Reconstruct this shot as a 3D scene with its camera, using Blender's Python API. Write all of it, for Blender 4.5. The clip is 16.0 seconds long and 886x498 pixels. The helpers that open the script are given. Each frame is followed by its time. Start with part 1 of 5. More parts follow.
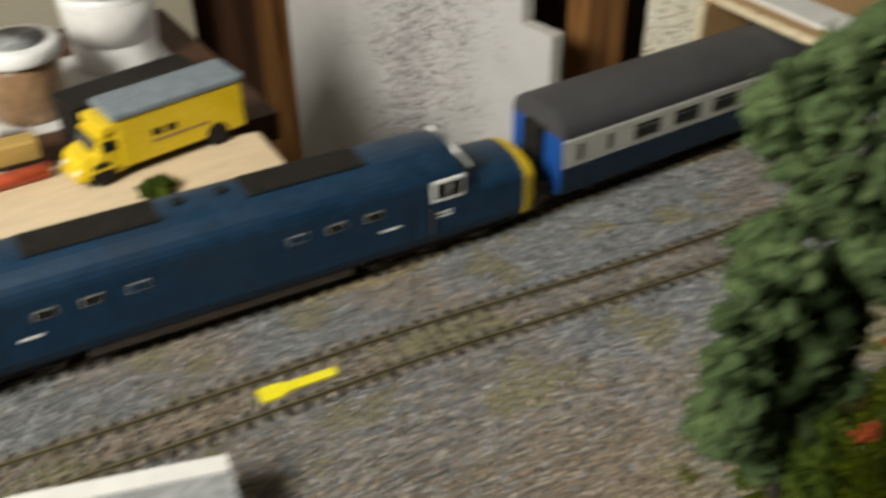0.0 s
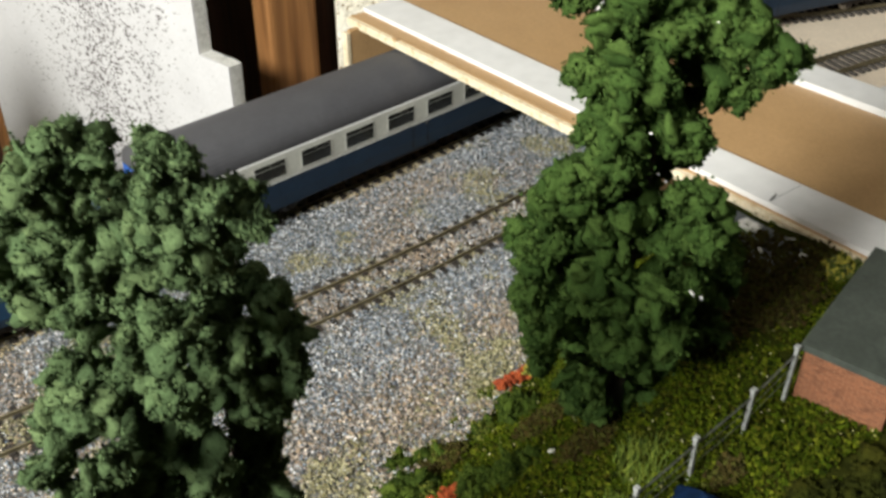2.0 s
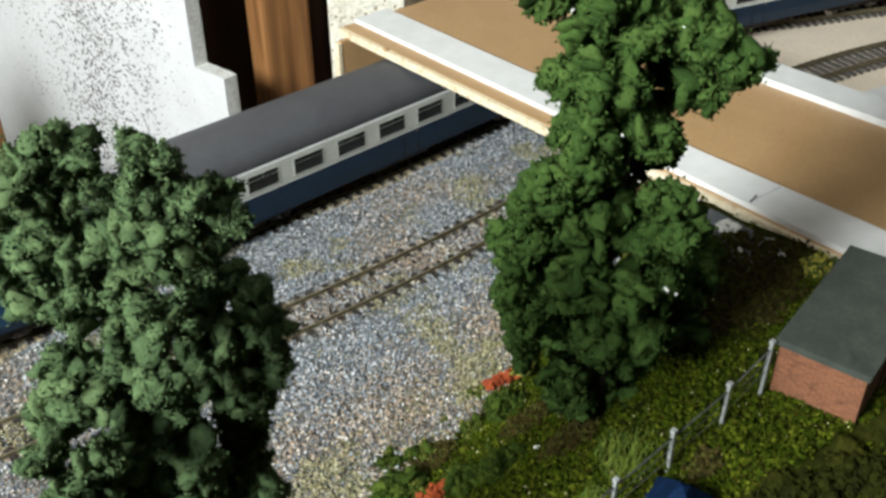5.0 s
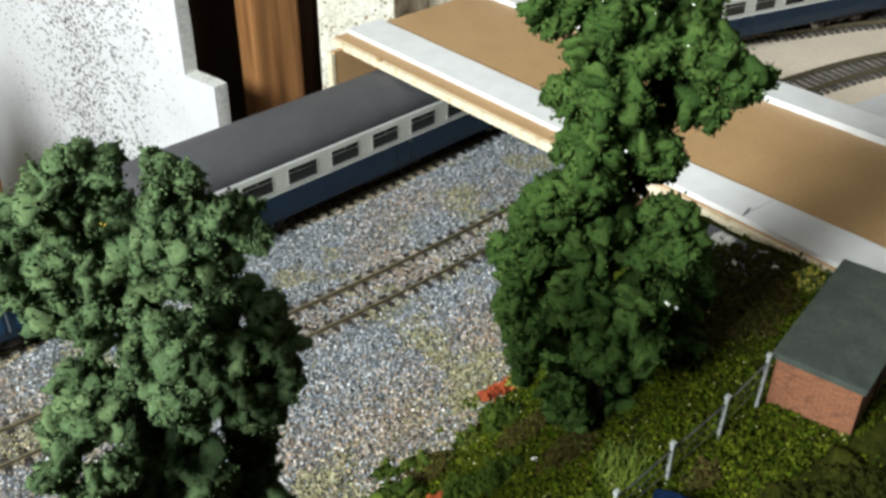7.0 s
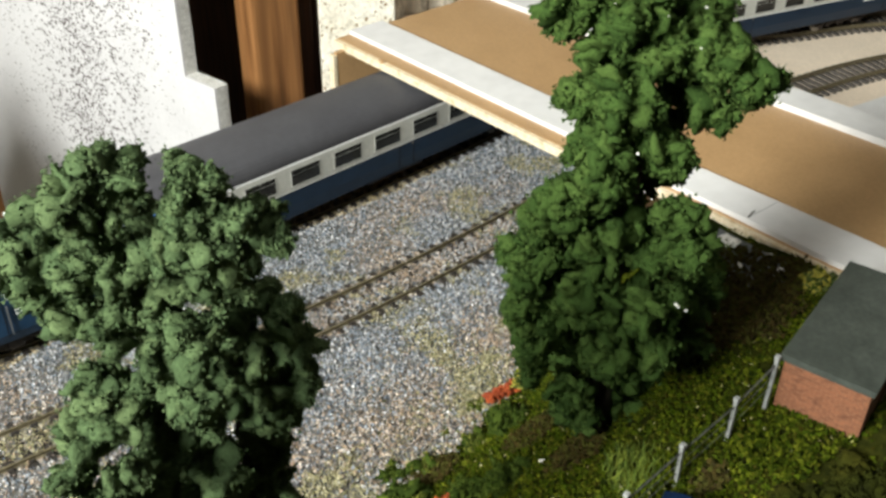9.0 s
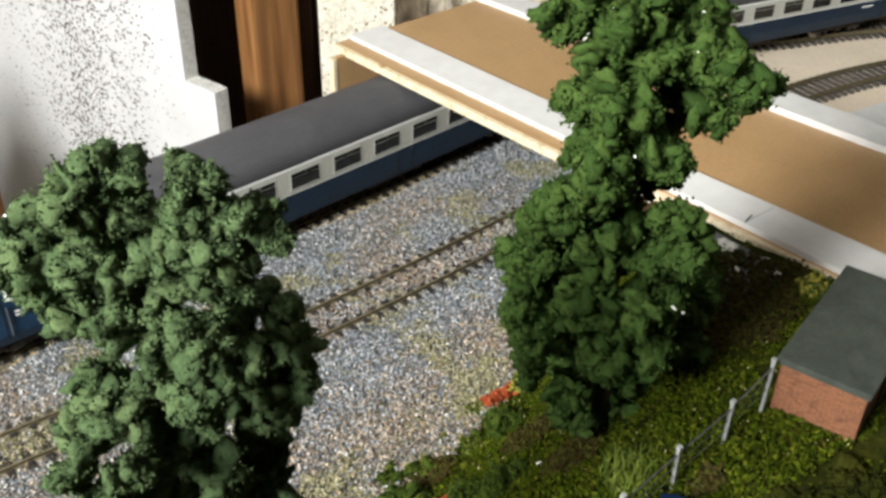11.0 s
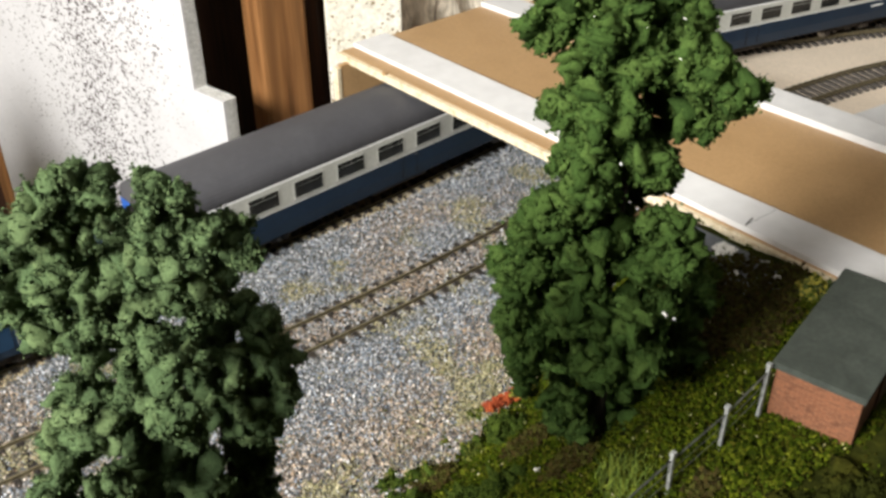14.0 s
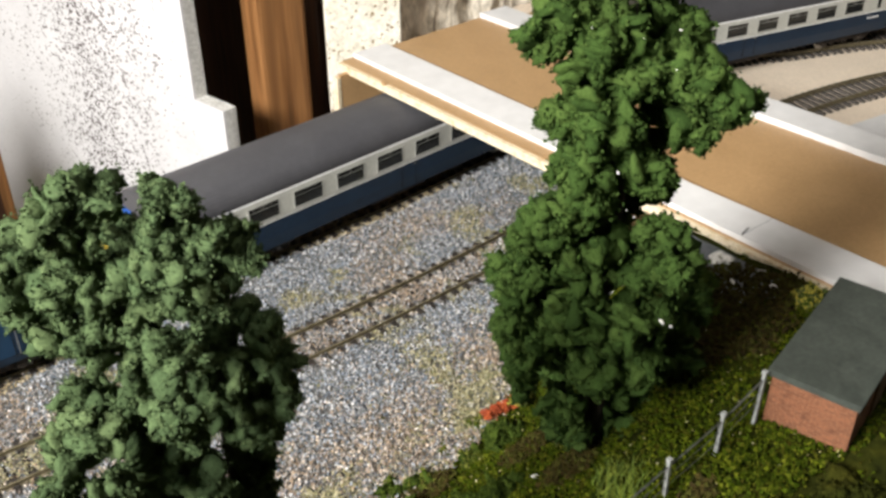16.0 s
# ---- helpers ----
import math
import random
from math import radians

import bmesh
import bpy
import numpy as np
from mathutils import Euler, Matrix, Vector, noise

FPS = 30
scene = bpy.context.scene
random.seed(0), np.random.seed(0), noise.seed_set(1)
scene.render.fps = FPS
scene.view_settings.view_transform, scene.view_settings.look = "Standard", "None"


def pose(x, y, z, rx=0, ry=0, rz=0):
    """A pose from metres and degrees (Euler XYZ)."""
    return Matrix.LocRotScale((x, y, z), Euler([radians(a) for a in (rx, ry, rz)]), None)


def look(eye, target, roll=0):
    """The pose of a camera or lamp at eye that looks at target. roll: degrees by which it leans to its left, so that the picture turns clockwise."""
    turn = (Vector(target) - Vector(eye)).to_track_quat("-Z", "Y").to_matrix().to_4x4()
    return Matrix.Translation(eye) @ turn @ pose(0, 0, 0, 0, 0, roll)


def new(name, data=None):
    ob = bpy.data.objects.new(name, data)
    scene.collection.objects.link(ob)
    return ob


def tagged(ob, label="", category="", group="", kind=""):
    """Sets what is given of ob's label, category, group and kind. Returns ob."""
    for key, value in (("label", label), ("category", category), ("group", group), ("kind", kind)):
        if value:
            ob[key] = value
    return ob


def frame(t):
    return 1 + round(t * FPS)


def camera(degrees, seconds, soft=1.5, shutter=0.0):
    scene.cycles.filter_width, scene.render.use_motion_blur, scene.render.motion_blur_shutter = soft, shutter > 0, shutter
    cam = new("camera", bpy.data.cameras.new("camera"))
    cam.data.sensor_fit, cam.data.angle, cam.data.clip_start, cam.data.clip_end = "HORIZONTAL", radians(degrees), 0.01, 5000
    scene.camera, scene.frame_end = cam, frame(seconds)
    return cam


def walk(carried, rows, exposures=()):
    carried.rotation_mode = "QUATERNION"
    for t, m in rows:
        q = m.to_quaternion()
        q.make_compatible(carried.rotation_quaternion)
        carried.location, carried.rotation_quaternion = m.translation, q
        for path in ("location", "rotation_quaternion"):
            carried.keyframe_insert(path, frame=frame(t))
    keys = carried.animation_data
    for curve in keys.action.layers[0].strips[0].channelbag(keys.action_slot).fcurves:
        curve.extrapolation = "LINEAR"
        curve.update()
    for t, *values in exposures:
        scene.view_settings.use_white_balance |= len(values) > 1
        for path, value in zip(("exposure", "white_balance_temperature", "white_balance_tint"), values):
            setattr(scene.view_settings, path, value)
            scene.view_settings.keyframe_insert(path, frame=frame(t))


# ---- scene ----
cam = camera(48.0, 16.0, soft=3.0, shutter=0.9)
PATH = [
    (0, (-0.302, -0.241, 0.245), (0.505, 1.175, -0.914), -0.6),
    (0.5, (-0.263, -0.244, 0.252), (0.663, 1.096, -0.908), -0.1),
    (1, (-0.225, -0.253, 0.251), (0.739, 1.055, -0.914), -0.4),
    (1.5, (-0.207, -0.262, 0.251), (0.797, 1.014, -0.917), -0.2),
    (2, (-0.203, -0.267, 0.248), (0.844, 0.979, -0.914), 0.3),
    (2.5, (-0.203, -0.27, 0.246), (0.85, 0.977, -0.909), -0.1),
    (3, (-0.201, -0.274, 0.246), (0.837, 0.99, -0.906), -0.9),
    (3.5, (-0.198, -0.276, 0.246), (0.827, 0.999, -0.904), -1.4),
    (4, (-0.198, -0.277, 0.247), (0.826, 0.999, -0.903), -1.5),
    (4.5, (-0.201, -0.277, 0.249), (0.835, 0.991, -0.899), -1.0),
    (7, (-0.209, -0.273, 0.253), (0.878, 0.966, -0.881), 0.6),
    (7.5, (-0.209, -0.273, 0.252), (0.878, 0.968, -0.878), 0.7),
    (8, (-0.21, -0.272, 0.253), (0.878, 0.968, -0.878), 0.6),
    (8.5, (-0.211, -0.271, 0.253), (0.881, 0.964, -0.879), 0.8),
    (9, (-0.212, -0.27, 0.253), (0.885, 0.961, -0.878), 0.9),
    (11.5, (-0.213, -0.272, 0.253), (0.89, 0.965, -0.867), 1.1),
    (12, (-0.213, -0.273, 0.253), (0.889, 0.966, -0.866), 1.0),
    (12.5, (-0.209, -0.275, 0.253), (0.874, 0.978, -0.868), 0.2),
    (13, (-0.208, -0.275, 0.254), (0.871, 0.981, -0.868), 0.0),
    (13.5, (-0.207, -0.275, 0.255), (0.866, 0.985, -0.868), -0.3),
    (14, (-0.207, -0.277, 0.255), (0.865, 0.99, -0.862), -0.4),
    (14.5, (-0.207, -0.278, 0.256), (0.864, 0.992, -0.858), -0.5),
    (15, (-0.207, -0.278, 0.256), (0.865, 0.992, -0.857), -0.6),
    (15.5, (-0.208, -0.278, 0.256), (0.869, 0.993, -0.849), -0.4),
    (16, (-0.209, -0.279, 0.256), (0.873, 0.994, -0.843), -0.2),
]
EXPOSURES = [(0, -1.12, 7000, 5), (0.5, -0.72, 6800, 4), (1, -0.3, 6500, 3), (1.5, -0.15, 6500, 4), (2.5, -0.12, 6500, 5), (4, -0.13, 6220, 3), (4.5, -0.11, 6100, 2),
             (7, -0.05, 5950, 2), (8, -0.02, 5900, 1), (9, 0.0, 6400, 4), (12.5, 0.0, 6350, 7), (14, 0.05, 6500, 9), (16, 0.1, 6500, 10)]
walk(cam, [(t, look(eye, target, roll)) for t, eye, target, roll in PATH], EXPOSURES)

# ---- world and light ----
world = bpy.data.worlds.new("room_air")
scene.world = world
world.use_nodes = True
world.node_tree.nodes["Background"].inputs[0].default_value = (1.0, 0.95, 0.88, 1)
world.node_tree.nodes["Background"].inputs[1].default_value = 0.095


def area(name, eye, target, size, watts, color):
    d = bpy.data.lights.new(name, "AREA")
    d.shape, d.size, d.energy, d.color = "DISK", size, watts, color
    ob = new(name, d)
    ob.matrix_world = look(eye, target)
    return ob


LAMP = (-0.82, -0.155, 0.56)
# Unseen key light, placed by the direction of the shadows.
area("ceiling_lamp_light", LAMP, (0.0, 0.0, 0.0), 0.30, 30.1, (1.0, 0.985, 0.945))
# Added fill light from above; it stands for no known source.
area("room_lamp_light", (-0.30, -0.35, 1.375), (-0.15, -0.10, 0.0), 0.58, 5.6, (1.0, 0.96, 0.91))


# ---- materials ----
def surface(name, colors, scale=200.0, rough=0.7, bump=0.3, depth=0.0004, metal=0.0, stretch=(1, 1, 1), fine=4.0,
            by="noise", mottle=0.35, sheen=0.0, spec=0.4):
    """Two scales of noise over a ramp of colours; by='island' or 'object' gives every piece its own colour."""
    m = bpy.data.materials.new(name)
    m.use_nodes = True
    nt = m.node_tree
    nd, lk = nt.nodes, nt.links
    bs = nd["Principled BSDF"]
    bs.inputs["Roughness"].default_value = rough
    bs.inputs["Metallic"].default_value = metal
    bs.inputs["Specular IOR Level"].default_value = spec
    if sheen:
        bs.inputs["Sheen Weight"].default_value = sheen
    tc = nd.new("ShaderNodeTexCoord")
    mp = nd.new("ShaderNodeMapping")
    mp.inputs["Scale"].default_value = stretch
    lk.new(tc.outputs["Object"], mp.inputs["Vector"])
    big = nd.new("ShaderNodeTexNoise")
    big.inputs["Scale"].default_value, big.inputs["Detail"].default_value = scale, 6
    small = nd.new("ShaderNodeTexNoise")
    small.inputs["Scale"].default_value, small.inputs["Detail"].default_value = scale * fine, 4
    for n in (big, small):
        lk.new(mp.outputs[0], n.inputs["Vector"])
    ramp = nd.new("ShaderNodeValToRGB")
    els = ramp.color_ramp.elements
    while len(els) < len(colors):
        els.new(0.5)
    lo, hi = (0.3, 0.7) if by == "noise" else (0.0, 1.0)
    for i, c in enumerate(colors):
        els[i].position = lo + (hi - lo) * i / max(1, len(colors) - 1)
        els[i].color = (*c, 1)
    if by == "island":
        g = nd.new("ShaderNodeNewGeometry")
        lk.new(g.outputs["Random Per Island"], ramp.inputs[0])
    elif by == "object":
        g = nd.new("ShaderNodeObjectInfo")
        lk.new(g.outputs["Random"], ramp.inputs[0])
    else:
        lk.new(big.outputs["Fac"], ramp.inputs[0])
    mr = nd.new("ShaderNodeMapRange")
    mr.inputs["From Min"].default_value, mr.inputs["From Max"].default_value = 0.3, 0.7
    mr.inputs["To Min"].default_value, mr.inputs["To Max"].default_value = 1 - mottle, 1 + mottle * 0.4
    lk.new(small.outputs["Fac"], mr.inputs[0])
    mul = nd.new("ShaderNodeMix")
    mul.data_type, mul.blend_type = "RGBA", "MULTIPLY"
    mul.inputs["Factor"].default_value = 1.0
    lk.new(ramp.outputs[0], mul.inputs[6])
    lk.new(mr.outputs[0], mul.inputs[7])
    lk.new(mul.outputs[2], bs.inputs["Base Color"])
    rr = nd.new("ShaderNodeMapRange")
    rr.inputs["To Min"].default_value, rr.inputs["To Max"].default_value = max(0.03, rough - 0.12), min(1.0, rough + 0.12)
    lk.new(big.outputs["Fac"], rr.inputs[0])
    lk.new(rr.outputs[0], bs.inputs["Roughness"])
    if bump:
        b = nd.new("ShaderNodeBump")
        b.inputs["Strength"].default_value, b.inputs["Distance"].default_value = bump, depth
        lk.new(small.outputs["Fac"], b.inputs["Height"])
        lk.new(b.outputs[0], bs.inputs["Normal"])
    m["base"] = mul.name
    return m


def speckle(m, scale, size, share, color, axis_band=None):
    """Scatters small dark specks over a material; axis_band (lo, hi) keeps most of them to a band of the local x."""
    nt = m.node_tree
    nd, lk = nt.nodes, nt.links
    bs, base = nd["Principled BSDF"], nd[m["base"]]
    tc = nd.new("ShaderNodeTexCoord")
    wob_n = nd.new("ShaderNodeTexNoise")
    wob_n.inputs["Scale"].default_value = scale * 1.5
    lk.new(tc.outputs["Object"], wob_n.inputs["Vector"])
    add = nd.new("ShaderNodeVectorMath")
    add.operation = "MULTIPLY_ADD"
    lk.new(wob_n.outputs["Color"], add.inputs[0])
    add.inputs[1].default_value = (0.9 / scale,) * 3
    lk.new(tc.outputs["Object"], add.inputs[2])
    v = nd.new("ShaderNodeTexVoronoi")
    v.inputs["Scale"].default_value = scale
    lk.new(add.outputs[0], v.inputs["Vector"])
    # a speck's size follows its cell's random value, less whatever the band and the clouds take away
    sep = nd.new("ShaderNodeSeparateColor")
    lk.new(v.outputs["Color"], sep.inputs[0])
    cloud = nd.new("ShaderNodeTexNoise")
    cloud.inputs["Scale"].default_value, cloud.inputs["Detail"].default_value = 22, 3
    lk.new(tc.outputs["Object"], cloud.inputs["Vector"])
    pres = nd.new("ShaderNodeMath")
    pres.operation = "MULTIPLY_ADD"
    lk.new(cloud.outputs["Fac"], pres.inputs[0])
    pres.inputs[1].default_value = 1.1
    lk.new(sep.outputs[0], pres.inputs[2])
    level = pres.outputs[0]
    if axis_band:
        sx = nd.new("ShaderNodeSeparateXYZ")
        lk.new(tc.outputs["Object"], sx.inputs[0])
        mr = nd.new("ShaderNodeMapRange")
        mr.inputs["From Min"].default_value, mr.inputs["From Max"].default_value = axis_band
        lk.new(sx.outputs[0], mr.inputs[0])
        rp = nd.new("ShaderNodeValToRGB")
        rp.color_ramp.elements[0].position, rp.color_ramp.elements[0].color = 0.0, (0, 0, 0, 1)
        rp.color_ramp.elements[1].position, rp.color_ramp.elements[1].color = 1.0, (0, 0, 0, 1)
        e = rp.color_ramp.elements.new(0.45)
        e.color = (1, 1, 1, 1)
        lk.new(mr.outputs[0], rp.inputs[0])
        ma = nd.new("ShaderNodeMath")
        ma.operation = "MULTIPLY_ADD"
        ma.inputs[1].default_value = 1.05
        lk.new(rp.outputs[0], ma.inputs[0])
        lk.new(level, ma.inputs[2])
        level = ma.outputs[0]
    rad = nd.new("ShaderNodeMapRange")
    rad.inputs["From Min"].default_value, rad.inputs["From Max"].default_value = share, share + 0.9
    rad.inputs["To Min"].default_value, rad.inputs["To Max"].default_value = 0.0, size
    lk.new(level, rad.inputs[0])
    lt = nd.new("ShaderNodeMath")
    lt.operation = "SUBTRACT"
    lk.new(rad.outputs[0], lt.inputs[0])
    lk.new(v.outputs["Distance"], lt.inputs[1])
    th = nd.new("ShaderNodeMapRange")
    th.inputs["From Min"].default_value, th.inputs["From Max"].default_value = 0.0, 0.10
    lk.new(lt.outputs[0], th.inputs[0])
    mx = nd.new("ShaderNodeMix")
    mx.data_type = "RGBA"
    lk.new(th.outputs[0], mx.inputs["Factor"])
    lk.new(base.outputs[2], mx.inputs[6])
    mx.inputs[7].default_value = (*color, 1)
    lk.new(mx.outputs[2], bs.inputs["Base Color"])
    m["base"] = mx.name
    return m


# Bed colour is darkened to paint shade into the gaps between grains.
BALLAST = surface("ballast_bed", [(0.085, 0.075, 0.060), (0.13, 0.125, 0.115), (0.10, 0.10, 0.105)], 60, 0.95, 0.6, fine=10)
GRAIN = surface("ballast_grains", [(0.0303, 0.0297, 0.0314), (0.2320, 0.2624, 0.3047), (0.0908, 0.1168, 0.1574), (0.6857, 0.6633, 0.6398), (0.2722, 0.3119, 0.3656), (0.1210, 0.1139, 0.0965), (0.4638, 0.4554, 0.4469), (0.0605, 0.0634, 0.0732), (0.1815, 0.2079, 0.2488)], 900, 0.9, 0.2, by="island")
GRAIN_TAN = surface("tan_ballast_grains", [(0.0308, 0.0240, 0.0189), (0.3492, 0.2593, 0.1794), (0.1849, 0.1489, 0.1180), (0.6779, 0.5762, 0.4626), (0.4109, 0.3505, 0.3115), (0.1232, 0.0864, 0.0548), (0.4520, 0.3217, 0.2077), (0.0719, 0.0557, 0.0415), (0.2773, 0.2161, 0.1841)], 900, 0.9, 0.2, by="island")
GRAIN_MOSS = surface("mossy_ballast_grains", [(0.0607, 0.0543, 0.0268), (0.2732, 0.2371, 0.1160), (0.1822, 0.1728, 0.0848), (0.4655, 0.4150, 0.2588), (0.1316, 0.1334, 0.0625), (0.3340, 0.2865, 0.1607), (0.3846, 0.3754, 0.3213)], 900, 0.9, 0.2, by="island")
GRAIN_OCHRE = surface("ochre_ballast_grains", [(0.12, 0.085, 0.04), (0.42, 0.33, 0.18), (0.34, 0.27, 0.15), (0.52, 0.44, 0.29), (0.25, 0.19, 0.10)], 900, 0.9, 0.2, by="island")
RUST = surface("rusty_rail_steel", [(0.0797, 0.0644, 0.0341), (0.1375, 0.1139, 0.0655), (0.1031, 0.0837, 0.0472)], 300, 0.55, 0.3, metal=0.05)
SLEEPER = surface("weathered_sleepers", [(0.012, 0.009, 0.007), (0.030, 0.023, 0.017), (0.020, 0.015, 0.011)], 500, 0.9, 0.4, by="object")
SLEEPER_GREY = surface("grey_plastic_sleepers", [(0.0450, 0.0396, 0.0350), (0.0788, 0.0684, 0.0595), (0.0638, 0.0554, 0.0483)], 500, 0.8, 0.3, by="object")
MDF = surface("brown_hardboard", [(0.315, 0.192, 0.088), (0.365, 0.226, 0.107), (0.34, 0.208, 0.097)], 25, 0.5, 0.12, fine=30, mottle=0.12)
MDF_EDGE = surface("pale_sawn_edge", [(0.52, 0.42, 0.27), (0.64, 0.55, 0.40), (0.44, 0.33, 0.20)], 250, 0.85, 0.4, mottle=0.25)
WHITE_CARD = surface("white_card", [(0.54, 0.53, 0.525), (0.60, 0.59, 0.585)], 40, 0.7, 0.1, mottle=0.05)
# Wall paint darkened from cream to cut the bounced fill light.
LOW_BOUNCE_PAINT = surface("dull_room_paint", [(0.24, 0.21, 0.17), (0.28, 0.25, 0.20)], 8, 0.85, 0.15, fine=60, mottle=0.08)
BEIGE = surface("beige_painted_board", [(0.6300, 0.5250, 0.4128), (0.7245, 0.6100, 0.4848), (0.6720, 0.5700, 0.4512)], 14, 0.75, 0.15, fine=40, mottle=0.12)
FOAM = speckle(surface("white_foam_board", [(0.5134, 0.4997, 0.5068), (0.5776, 0.5638, 0.5713)], 30, 0.8, 0.06, depth=0.0004, fine=12, mottle=0.06), 400, 0.55, 1.27, (0.065, 0.052, 0.05), (0.015, 0.285))
FOAM_RAW = speckle(surface("speckled_foam_board", [(0.74, 0.68, 0.55), (0.86, 0.82, 0.72)], 60, 0.85, 0.6, depth=0.001, fine=6, mottle=0.3), 330, 0.55, 0.75, (0.26, 0.19, 0.11))
FOAM_EDGE = surface("cut_foam_edge", [(0.50, 0.49, 0.46), (0.66, 0.65, 0.62)], 250, 0.9, 0.7, depth=0.0008, mottle=0.3)
ROCK = surface("plaster_rock", [(0.18, 0.15, 0.12), (0.50, 0.45, 0.37), (0.68, 0.63, 0.54), (0.38, 0.33, 0.27)], 90, 0.9, 0.7, depth=0.001, stretch=(1, 1, 0.4), mottle=0.4)
TIMBER = surface("red_brown_timber", [(0.07, 0.028, 0.010), (0.19, 0.083, 0.028), (0.26, 0.120, 0.042), (0.13, 0.054, 0.019)], 60, 0.5, 0.3, stretch=(1, 1, 0.06), mottle=0.3)
# Dark timber tone, also used to paint shaded gaps behind the boards.
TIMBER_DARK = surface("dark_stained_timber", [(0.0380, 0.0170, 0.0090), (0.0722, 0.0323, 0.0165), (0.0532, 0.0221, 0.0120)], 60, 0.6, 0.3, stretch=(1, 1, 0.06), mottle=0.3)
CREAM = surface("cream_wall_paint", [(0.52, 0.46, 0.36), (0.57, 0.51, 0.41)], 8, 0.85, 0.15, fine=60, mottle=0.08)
PLY = surface("pale_plywood", [(0.55, 0.42, 0.28), (0.62, 0.49, 0.34), (0.58, 0.45, 0.30)], 12, 0.65, 0.2, stretch=(0.3, 1, 1), fine=16, mottle=0.1)
OCHRE_WOOD = surface("ochre_stained_wood", [(0.36, 0.22, 0.06), (0.46, 0.30, 0.09), (0.40, 0.25, 0.07)], 30, 0.6, 0.2, stretch=(0.2, 1, 1), mottle=0.2)
CARPET = surface("grey_carpet", [(0.10, 0.10, 0.10), (0.16, 0.155, 0.15)], 80, 0.95, 0.4, depth=0.003)
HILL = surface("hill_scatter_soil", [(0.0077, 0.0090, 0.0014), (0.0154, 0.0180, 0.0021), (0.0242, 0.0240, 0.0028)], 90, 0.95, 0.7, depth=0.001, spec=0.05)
# Dark brown for bare earth and for the painted tree shadow.
EARTH_SHADE = surface("brown_earth_scatter", [(0.0190, 0.0133, 0.0048), (0.0418, 0.0304, 0.0080), (0.0304, 0.0247, 0.0064), (0.0494, 0.0532, 0.0096), (0.0228, 0.0171, 0.0064)], 900, 0.95, 0.2, by="island", spec=0.05)
GRASS = surface("grass_scatter", [(0.0071, 0.0113, 0.0009), (0.0223, 0.0350, 0.0014), (0.0414, 0.0596, 0.0023), (0.0111, 0.0185, 0.0009), (0.0667, 0.0793, 0.0040), (0.0252, 0.0401, 0.0014), (0.0293, 0.0257, 0.0027), (0.0960, 0.1080, 0.0081), (0.0213, 0.0319, 0.0014), (0.0424, 0.0576, 0.0018)], 900, 0.9, 0.2, by="island", spec=0.05)
TUFT = surface("bright_grass_blades", [(0.0483, 0.0806, 0.0060), (0.1035, 0.1495, 0.0120), (0.1898, 0.2145, 0.0216)], 900, 0.8, 0.0, by="island")
OLIVE = surface("olive_scatter", [(0.020, 0.030, 0.005), (0.070, 0.080, 0.012), (0.13, 0.13, 0.025), (0.040, 0.058, 0.008), (0.085, 0.095, 0.015)], 900, 0.9, 0.2, by="island", spec=0.05)
BUSH = surface("dark_green_bush_foam", [(0.0155, 0.0252, 0.0042), (0.0345, 0.0540, 0.0076), (0.0518, 0.0720, 0.0109)], 700, 0.95, 0.4, by="island", spec=0.05)
SEED = surface("pale_seed_scatter", [(0.20, 0.17, 0.06), (0.34, 0.30, 0.14), (0.14, 0.14, 0.04), (0.42, 0.38, 0.24)], 900, 0.9, 0.2, by="island")
YELLOW_FLOWER = surface("yellow_flower_scatter", [(0.22, 0.19, 0.02), (0.38, 0.33, 0.04), (0.08, 0.10, 0.015), (0.04, 0.055, 0.012)], 900, 0.9, 0.2, by="island")
RED_FLOWER = surface("red_flower_scatter", [(0.2400, 0.0357, 0.0060), (0.3100, 0.0595, 0.0090), (0.1700, 0.0238, 0.0045)], 900, 0.9, 0.3, by="island")
ROAD = surface("grey_road_paint", [(0.0648, 0.0702, 0.0777), (0.1188, 0.1260, 0.1369)], 50, 0.8, 0.3)
STONE = surface("white_stones", [(0.55, 0.53, 0.50), (0.70, 0.68, 0.64)], 300, 0.9, 0.3)
FOLIAGE_GREY = surface("grey_green_foliage_foam", [(0.0367, 0.0574, 0.0249), (0.0542, 0.0830, 0.0354), (0.0734, 0.1028, 0.0440), (0.0444, 0.0692, 0.0298)], 400, 0.95, 0.4, depth=0.0006, by="island", mottle=0.3, spec=0.06)
FOLIAGE_GREEN = surface("green_foliage_foam", [(0.0211, 0.0409, 0.0090), (0.0351, 0.0640, 0.0141), (0.0491, 0.0802, 0.0186), (0.0282, 0.0530, 0.0114)], 400, 0.95, 0.4, depth=0.0006, by="island", mottle=0.35, spec=0.06)
BARK = surface("dark_brown_bark", [(0.0099, 0.0072, 0.0044), (0.0220, 0.0154, 0.0099)], 200, 0.9, 0.6)
BRICK_RED = surface("red_brick_card", [(0.13, 0.047, 0.020), (0.165, 0.063, 0.028), (0.105, 0.038, 0.016)], 300, 0.85, 0.3, mottle=0.25)


